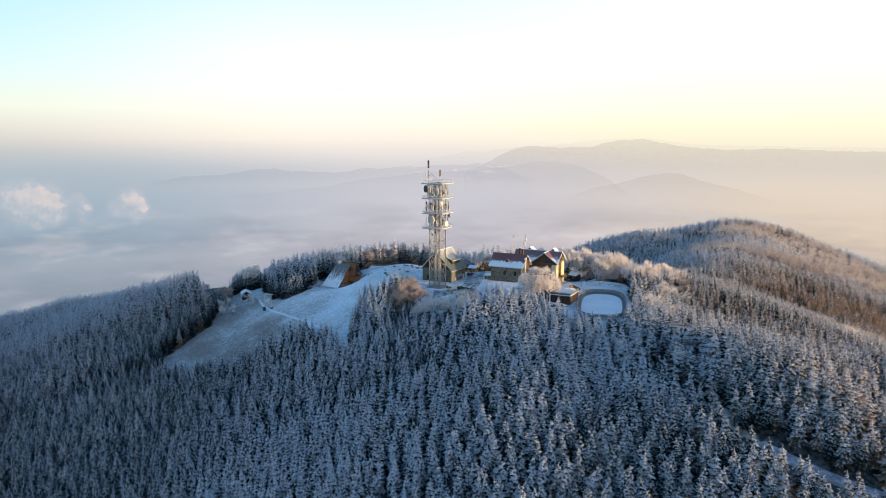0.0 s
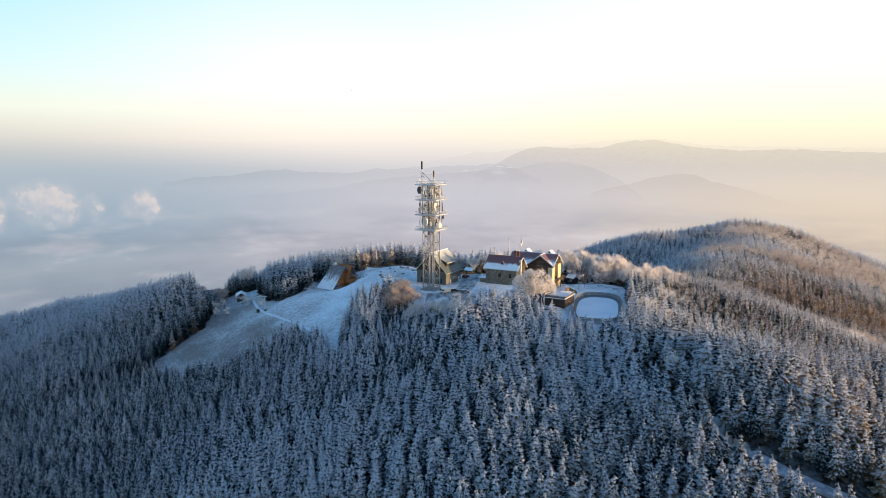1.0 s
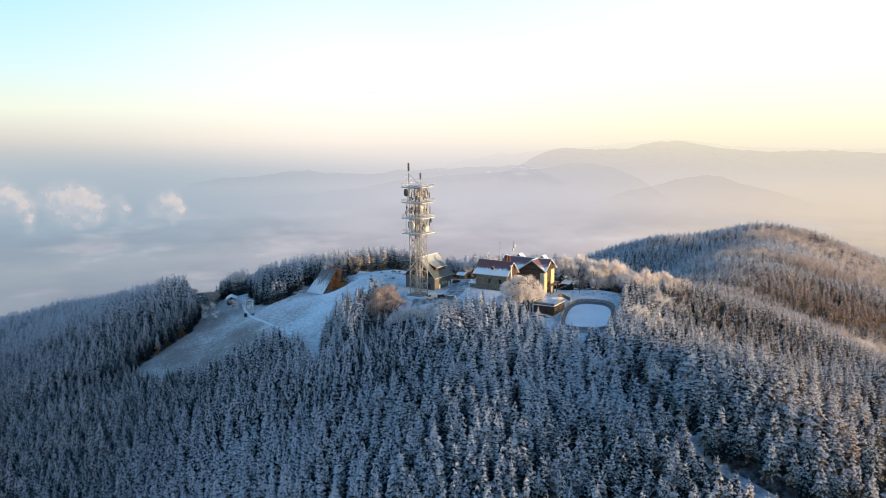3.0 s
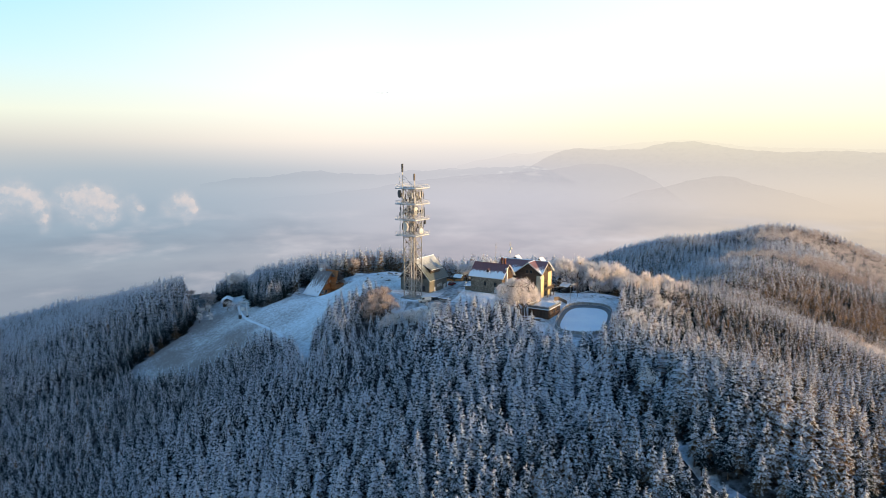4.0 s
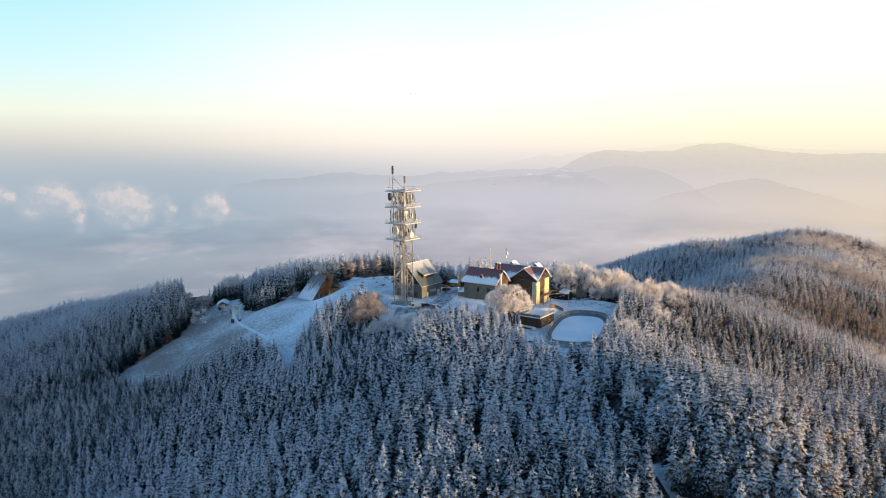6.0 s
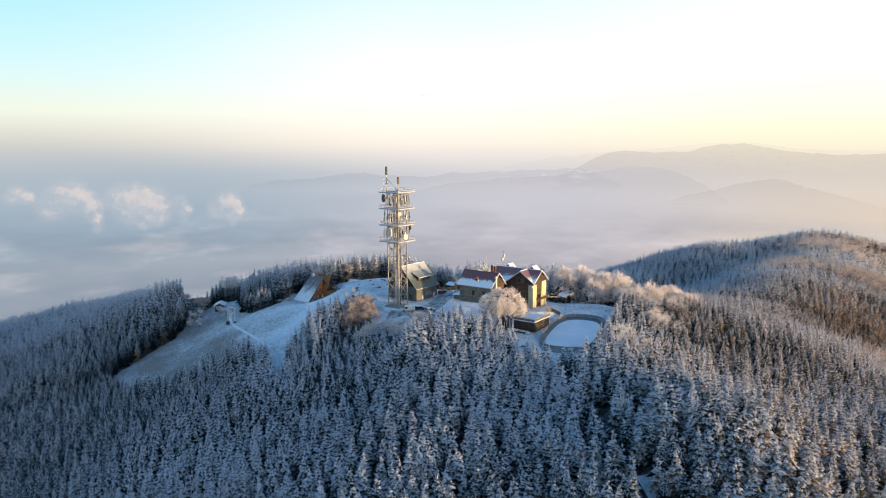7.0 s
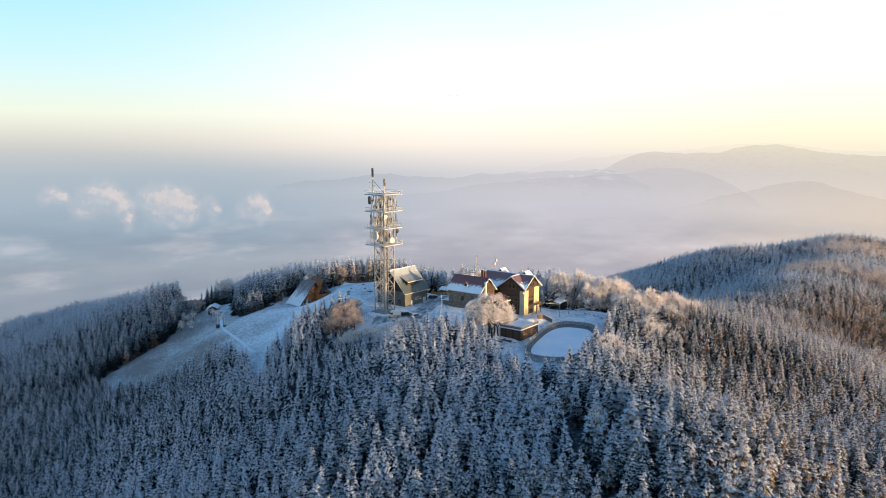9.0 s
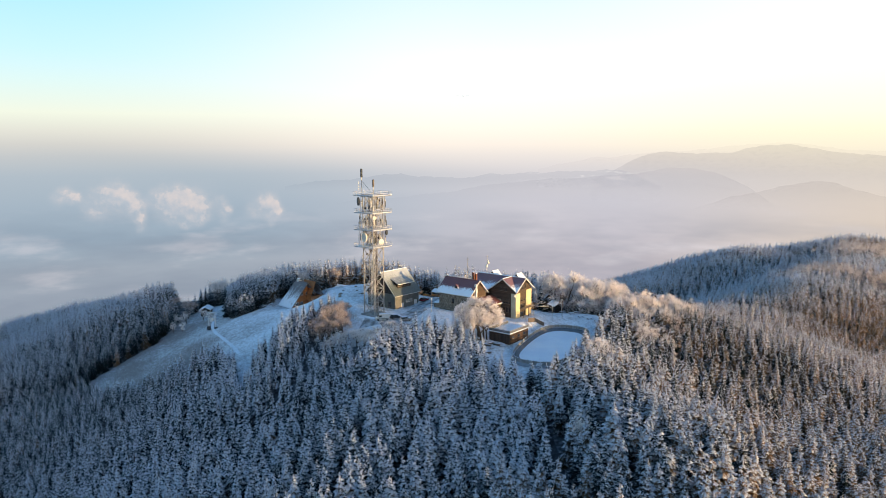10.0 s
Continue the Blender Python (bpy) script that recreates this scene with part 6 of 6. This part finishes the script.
def make_wire_pole():
    """A thin pole on the snowy yard, with lines to the inn's balcony and the shed."""
    x, y = 65.5, 331.0
    z = ground_at(x, y)
    pole = thing("wire_pole", pose(x, y, z), "thin rimed pole holding overhead lines beside the inn", "pole")
    bm = bmesh.new()
    bar(bm, (0, 0, -0.4), (0, 0, 5.4), 0.2, 6, 0.14)
    part("post", bm, "rime_steel", pole)
    for (tx, ty, tz), up in (((54.4, 311.0, -1.0), 5.3), ((54.4, 312.5, 0.2), 5.3), ((54.4, 310.0, -2.6), 4.0), ((57.5, 336.0, -2.0), 5.0)):
        bm = bmesh.new()
        a, c = Vector((0, 0, up)), Vector((tx - x, ty - y, tz - z))
        last = a
        for k in range(1, 9):
            s = k / 8
            q = a.lerp(c, s) - Vector((0, 0, 1.6 * s * (1 - s)))
            bar(bm, last, q, 0.055, 3)
            last = q
        part("line", bm, "rime_steel", pole, "overhead line white with rime")
    part("lamp_head", boxed(-0.3, -0.2, 5.3, 0.5, 0.2, 5.6, bevel=0.05), "white_plastic", pole)


make_wire_pole()


def make_lift():
    """The top pylon of a ski tow, and its winch hut."""
    z = ground_at(-81, 321)
    lift = thing("ski_lift_pylon", pose(-81, 321, z, 0, 0, -8), "white portal pylon of a ski tow on dark feet", "pylon")
    for x in (-1.8, 1.8):
        bm = bmesh.new()
        bar(bm, (x, 0, -0.5), (x * 0.9, 0, 7.2), 0.34)
        part("post", bm, "rime_steel", lift)
        part("foot", boxed(x - 0.55, -0.55, -0.6, x + 0.55, 0.55, 1.1, bevel=0.05), "dark_steel", lift)
    bm = bmesh.new()
    bar(bm, (-2.6, 0, 7.2), (2.6, 0, 7.2), 0.36)
    part("crossbeam", bm, "rime_steel", lift)
    part("wheel", turned(((0.9, -0.1), (1.0, 0), (0.9, 0.1)), 20), "steel", lift, "cable wheel", pose(0, 0.3, 6.6, 10, 0, 0))
    part("drive_box", boxed(-0.8, -0.7, 3.4, 0.8, 0.7, 5.0, bevel=0.06), "rime_steel", lift)
    z = ground_at(-98.5, 347.5)
    hut = thing("lift_hut", pose(-95.6, 345, z, 0, 0, 106), "small dark timber hut under a snowy roof", "hut")
    part("wall", boxed(0, 0, -0.6, 5.4, 4.0, 2.5), "dark_board", hut)
    part("roof", slab([(-0.5, -0.6, 2.3), (5.9, -0.6, 2.3), (5.9, 2.0, 3.6), (-0.5, 2.0, 3.6)], (0, 0, 0.25)), "snow_roof", hut)
    part("roof", slab([(-0.5, 4.6, 2.3), (5.9, 4.6, 2.3), (5.9, 2.0, 3.6), (-0.5, 2.0, 3.6)], (0, 0, 0.25)), "snow_roof", hut)
    door(hut, pose(3.4, -0.03, 0), 1.0, 2.0, "wood")
    window(hut, pose(1.0, -0.03, 1.0), 1.1, 0.9)
    lamp_x, lamp_y = -108, 345
    pole = thing("lamp_post", pose(lamp_x, lamp_y, ground_at(lamp_x, lamp_y)), "grey steel lamp post beside the ski tow", "lamp post")
    bm = bmesh.new()
    bar(bm, (0, 0, -0.4), (0, 0, 7), 0.2, 8, 0.12)
    part("pole", bm, "steel", pole)
    bm = bmesh.new()
    bar(bm, (0, 0, 6.9), (1.2, 0, 7.2), 0.12)
    part("arm", bm, "steel", pole)
    part("lamp_head", boxed(1.0, -0.15, 7.1, 1.8, 0.15, 7.28, bevel=0.04), "white_plastic", pole)


make_lift()


def make_shed(x, y, turn, L, D, foot, h, ridge, wall, roof, label, name="shed"):
    """A gabled shed; x along its ridge."""
    s = thing(name, pose(x, y, foot, 0, 0, turn), label, "shed")
    for yy in (0, D - 0.15):
        part("wall", boxed(0, yy, -0.8, L, yy + 0.15, h), wall, s)
    for xx in (0, L - 0.15):
        part("gable", slab([(xx, 0, -0.8), (xx, D, -0.8), (xx, D, h), (xx, D / 2, ridge), (xx, 0, h)], (0.15, 0, 0)), wall, s)
    k = (ridge - h) / (D / 2)
    for y0 in (-0.6, D + 0.6):
        part("roof", roof_plate(-0.5, L + 0.5, y0, h - 0.6 * k, D / 2, ridge, 0.16), roof, s)
    door(s, pose(L * 0.4, -0.03, 0), 1.1, 2.0, "wood")
    return s


make_shed(54.0, 343, -62, 7.0, 6.0, -6.2, 2.6, 5.0, "brown_board", "blue_roof", "brown timber shed with a blue snowy roof")
make_shed(60.5, 334, -55, 4.2, 3.2, -6.2, 2.1, 3.1, "dark_board", "snow_roof", "small dark lean-to under snow")
make_shed(-37, 352, -20, 9.0, 4.5, -7.2, 2.2, 3.6, "brick", "snow_roof", "low red shed under a snowy roof")
make_shed(12.5, 334.5, -30, 3.4, 2.6, -3.0, 2.1, 2.9, "dark_board", "snow_roof", "dark info shelter under snow")


def make_low_roof():
    """A snow-covered cellar roof in front of the stone house."""
    s = thing("cellar", at_inn(29.5, 290.5, -3.4), "stone cellar under a sloping roof deep in snow", "cellar")
    part("wall", boxed(0.6, 0.8, -1.5, 6.4, 6.0, 1.6), "stone", s)
    part("roof", slab([(0.0, 0.2, 1.5), (7.0, 0.2, 1.5), (7.0, 6.0, 3.8), (0.0, 6.0, 3.8)], (0, 0, 0.25)), "snow_roof", s)


make_low_roof()


def make_mast(x, y, foot, top, label, bulb=False):
    m = thing("mast", pose(x, y, foot), label, "mast")
    bm = bmesh.new()
    bar(bm, (0, 0, 0), (0, 0, top - foot), 0.26, 6, 0.12)
    part("pole", bm, "steel", m)
    bm = bmesh.new()
    for k in range(3):
        bar(bm, (-0.5, 0, top - foot - 0.6 - 0.5 * k), (0.5, 0, top - foot - 0.6 - 0.5 * k), 0.06)
    part("aerial", bm, "steel", m)
    if bulb:
        part("drum", turned(((0.35, 0), (0.45, 0.3), (0.45, 1.0), (0.2, 1.3)), 12), "white_plastic", m, "white aerial drums", pose(0.4, 0, top - foot - 3.4))
        part("drum", turned(((0.35, 0), (0.45, 0.3), (0.45, 1.0), (0.2, 1.3)), 12), "white_plastic", m, "white aerial drums", pose(-0.2, 0, top - foot - 4.8))


make_mast(31.0, 309.2, 6.0, 17.9, "thin grey aerial mast on the stone house")
make_mast(37.1, 318.5, 4.0, 17.3, "aerial mast with white drums behind the inn", True)
make_mast(25.5, 322.0, -3.0, 11.5, "thin rimed pole behind the stone house")


def make_bench(x, y, turn):
    b = thing("picnic_table", pose(x, y, ground_at(x, y), 0, 0, turn), "snow-topped wooden picnic table with benches", "picnic table", "picnic tables by the trees")
    part("tabletop", boxed(-1.1, -0.4, 0.7, 1.1, 0.4, 0.8, bevel=0.02), "snow", b, "snow-covered tabletop")
    for sy in (-0.85, 0.85):
        part("seat", boxed(-1.1, sy - 0.16, 0.42, 1.1, sy + 0.16, 0.5, bevel=0.02), "snow", b)
    for sx in (-0.8, 0.8):
        bm = bmesh.new()
        bar(bm, (sx, -0.75, -0.1), (sx, -0.2, 0.72), 0.12)
        bar(bm, (sx, 0.75, -0.1), (sx, 0.2, 0.72), 0.12)
        bar(bm, (sx, -0.95, 0.4), (sx, 0.95, 0.4), 0.12)
        part("trestle", bm, "wood", b)


for x, y, turn in ((69.5, 325.5, 30), (73.0, 321.0, 25), (76.3, 318.3, 20), (71.5, 329.0, 35), (79.0, 315.0, 25), (66.0, 330.0, 40)):
    make_bench(x, y, turn)


def make_steps_fence():
    """A board fence from the kiosk up to the pond, by the inn."""
    f = thing("fence", pose(0, 0, 0), "weathered plank fence between inn and pond", "fence")
    line = ((54.6, 300.5), (56.5, 303.5), (60.0, 304.5))
    for (x0, y0), (x1, y1) in zip(line, line[1:]):
        z0, z1 = ground_at(x0, y0), ground_at(x1, y1)
        part("panel", slab([(x0, y0, z0 - 0.2), (x1, y1, z1 - 0.2), (x1, y1, z1 + 1.4), (x0, y0, z0 + 1.4)], (0.06, -0.04, 0)), "wood", f)
        bm = bmesh.new()
        bar(bm, (x0, y0, z0 - 0.3), (x0, y0, z0 + 1.5), 0.14)
        part("post", bm, "wood", f)


make_steps_fence()


def make_log_pile():
    """Snowed-over rubble and boards below the spreading beech."""
    r = random.Random(11)
    pile = thing("log_pile", pose(39.3, 275.4, ground_at(39.3, 275.4)), "heap of snow-covered logs and boards", "log pile")
    for k in range(46):
        x, y = r.gauss(0, 1.2), r.gauss(0, 1.3)
        z = ground_at(39.3 + x, 275.4 + y) - ground_at(39.3, 275.4)
        bm = bmesh.new()
        L = r.uniform(0.6, 1.8)
        a = r.uniform(0, 3.14)
        d = Vector((math.cos(a), math.sin(a), r.uniform(-0.2, 0.3))) * L / 2
        p = Vector((x, y, z + r.uniform(0.15, 0.8)))
        bar(bm, p - d, p + d, r.uniform(0.2, 0.4), 6)
        part("log", bm, "snow" if k % 2 else "wood", pile)


make_log_pile()


def make_wires():
    """Cables with lights from the balcony to a pole by the trees."""
    px, py = 66.0, 320.0
    z = ground_at(px, py)
    pole = thing("cable_pole", pose(px, py, z), "wooden pole that carries light cables from the inn", "pole")
    bm = bmesh.new()
    bar(bm, (0, 0, -0.5), (0, 0, 6.5), 0.22, 6)
    part("post", bm, "wood", pole)
    for k, (x, y, zz) in enumerate(((55.0, 308.0, 0.6), (56.5, 311.5, -0.2), (56.0, 310.0, 2.8))):
        bm = bmesh.new()
        a, b = Vector((x - px, y - py, zz - z)), Vector((0, 0, 6.2 - 0.4 * k))
        pts = [a.lerp(b, t / 10) - Vector((0, 0, 0.9 * (1 - (t / 5 - 1) ** 2))) for t in range(11)]
        for p, q in zip(pts, pts[1:]):
            bar(bm, p, q, 0.07, 3)
        part("cable", bm, "trim", pole)


make_wires()


def make_posts():
    """A wire fence of thin posts before the tower and lot."""
    f = thing("fence", pose(0, 0, 0), "thin steel post fence on the edge of the lot", "fence")
    line = ((-9.5, 293.5), (-5.5, 289.5), (0, 286.6), (6, 286.2), (11.5, 286.8))
    for (x0, y0), (x1, y1) in zip(line, line[1:]):
        n = 4
        for k in range(n):
            xa, ya = x0 + (x1 - x0) * k / n, y0 + (y1 - y0) * k / n
            xb, yb = x0 + (x1 - x0) * (k + 1) / n, y0 + (y1 - y0) * (k + 1) / n
            za, zb = ground_at(xa, ya), ground_at(xb, yb)
            bm = bmesh.new()
            bar(bm, (xa, ya, za - 0.3), (xa, ya, za + 1.5), 0.12)
            part("post", bm, "steel", f)
            bm = bmesh.new()
            for up in (0.5, 1.0, 1.45):
                bar(bm, (xa, ya, za + up), (xb, yb, zb + up), 0.045, 3)
            part("rail", bm, "steel", f)


make_posts()


# ------------------------------------------------------------ small things round the chalet and the summit
def make_rail_fence(points, label, step=2.4, h=1.0):
    """Posts with two rails along points in plan."""
    x0, y0 = points[0]
    f = thing("fence", pose(x0, y0, ground_at(x0, y0)), label, "fence")
    zf = ground_at(x0, y0)
    for (xa, ya), (xb, yb) in zip(points, points[1:]):
        n = max(1, round(math.hypot(xb - xa, yb - ya) / step))
        for k in range(n):
            p = (xa + (xb - xa) * k / n, ya + (yb - ya) * k / n)
            q = (xa + (xb - xa) * (k + 1) / n, ya + (yb - ya) * (k + 1) / n)
            zp, zq = ground_at(*p) - zf, ground_at(*q) - zf
            a, b = (p[0] - x0, p[1] - y0), (q[0] - x0, q[1] - y0)
            bm = bmesh.new()
            bar(bm, (*a, zp - 0.3), (*a, zp + h), 0.14)
            part("post", bm, "wood", f)
            for up in (0.45, 0.9):
                bm = bmesh.new()
                bar(bm, (*a, zp + up * h), (*b, zq + up * h), 0.09)
                part("rail", bm, "wood", f)
    return f


make_rail_fence(((-46.5, 330.5), (-40.5, 334.5), (-36.0, 339.5)), "weathered rail fence beside the timber chalet")
make_rail_fence(((-39.0, 331.5), (-34.0, 335.0)), "short snowy rail fence below the chalet")
make_rail_fence(((-18, 338), (-8, 336), (0, 333)), "low rail fence across the summit meadow", 3.0, 0.9)
for x, y, turn in ((-63.5, 334.5, -30), (-60.8, 336.8, -20)):
    make_bench(x, y, turn)


def make_rocks():
    """Boulders that break the snow on the summit."""
    r = random.Random(3)
    for k in range(14):
        x, y = r.uniform(-34, -8), r.uniform(328, 346)
        bm = bmesh.new()
        bmesh.ops.create_icosphere(bm, subdivisions=2, radius=r.uniform(0.35, 0.9))
        off = Vector((k * 3.1, 0, 0))
        for v in bm.verts:
            v.co *= 1 + 0.35 * noise.noise(v.co * 1.5 + off)
            v.co.z *= 0.6
        ob = part("boulder", bm, "stone", None, "", pose(x, y, ground_at(x, y) + 0.05, 0, 0, r.uniform(0, 360)))
        tagged(ob, "grey boulder in the thin snow of the summit", "boulder", "boulders on the summit")


make_rocks()


def make_signpost(x, y):
    s = thing("signpost", pose(x, y, ground_at(x, y)), "wooden signpost with plain boards beside the drive", "signpost")
    bm = bmesh.new()
    bar(bm, (0, 0, -0.4), (0, 0, 3.0), 0.16)
    part("post", bm, "wood", s)
    for k in range(3):
        part("board", boxed(0.08, -0.04, 2.1 + 0.28 * k, 1.1, 0.04, 2.32 + 0.28 * k), "warm_board", s)


make_signpost(17.2, 320.5)
make_signpost(88.0, 176.0)


def make_lamp(x, y, h=5.0):
    p = thing("lamp_post", pose(x, y, ground_at(x, y)), "slim grey lamp post on the snowy terrace", "lamp post")
    bm = bmesh.new()
    bar(bm, (0, 0, -0.4), (0, 0, h), 0.16, 8, 0.1)
    part("pole", bm, "steel", p)
    part("lamp_head", turned(((0.1, 0), (0.28, 0.1), (0.24, 0.4), (0.05, 0.5)), 10), "white_plastic", p, "", pose(0, 0, h))


make_lamp(62.5, 314.0)
make_lamp(19.0, 300.0, 4.5)


def make_pile(x, y, turn, kind):
    """Odds and ends beside the kiosk: a stack of planks or a pallet, with snow on top."""
    r = random.Random(int(x * 10))
    s = thing("plank_stack" if kind else "pallet", pose(x, y, ground_at(x, y), 0, 0, turn), "stack of weathered planks under thin snow" if kind else "wooden pallet with snow on its boards", "planks" if kind else "pallet")
    for k in range(5 if kind else 3):
        z = 0.12 * k if kind else 0.0
        y0 = r.uniform(-0.1, 0.1) if kind else -0.45 + 0.4 * k
        part("plank" if kind else "bearer", boxed(-1.2, y0 - (0.35 if kind else 0.05), z, 1.2, y0 + (0.35 if kind else 0.05), z + 0.1, bevel=0.01), "wood", s)
    if kind:
        part("snow_cover", boxed(-1.15, -0.3, 0.6, 1.1, 0.32, 0.72, bevel=0.03), "snow", s, "snow lying on the stack")
    else:
        for k in range(6):
            part("board", boxed(-1.1 + 0.4 * k, -0.55, 0.1, -0.85 + 0.4 * k, 0.55, 0.14), "snow", s)


for x, y, turn, kind in ((38.5, 272.5, 20, 1), (41.0, 270.5, -40, 0), (39.5, 268.5, 75, 1), (42.5, 272.0, 10, 0), (44.0, 268.6, 30, 1), (44.4, 275.4, 62, 1), (46.2, 274.6, -25, 1), (47.9, 273.9, 8, 0), (45.3, 272.6, 48, 0), (43.2, 273.9, -8, 1)):
    make_pile(x, y, turn, kind)


def make_barrow(x, y, turn):
    """A wheelbarrow standing in the snow."""
    b = thing("wheelbarrow", pose(x, y, ground_at(x, y), 0, 0, turn), "black wheelbarrow standing in the trodden snow", "wheelbarrow")
    bm = bmesh.new()
    low = [bm.verts.new(v) for v in ((-0.35, -0.25, 0.42), (0.35, -0.2, 0.36), (0.35, 0.2, 0.36), (-0.35, 0.25, 0.42))]
    top = [bm.verts.new(v) for v in ((-0.6, -0.42, 0.78), (0.72, -0.34, 0.72), (0.72, 0.34, 0.72), (-0.6, 0.42, 0.78))]
    bm.faces.new(low[::-1])
    for k in range(4):
        bm.faces.new((low[k], low[(k + 1) % 4], top[(k + 1) % 4], top[k]))
    bmesh.ops.solidify(bm, geom=bm.faces[:], thickness=0.03)
    part("tray", bm, "rubber", b)
    for side in (-0.26, 0.26):
        part("handle", bar(bmesh.new(), (0.75, side * 0.4, 0.3), (-1.15, side * 1.2, 0.66), 0.06), "rubber", b)
        part("leg", bar(bmesh.new(), (-0.4, side, 0.5), (-0.5, side, 0.0), 0.05), "rubber", b)
    wheel(b, pose(0.78, 0, 0.24), 0.24, 0.1)


make_barrow(46.9, 263.2, 28)
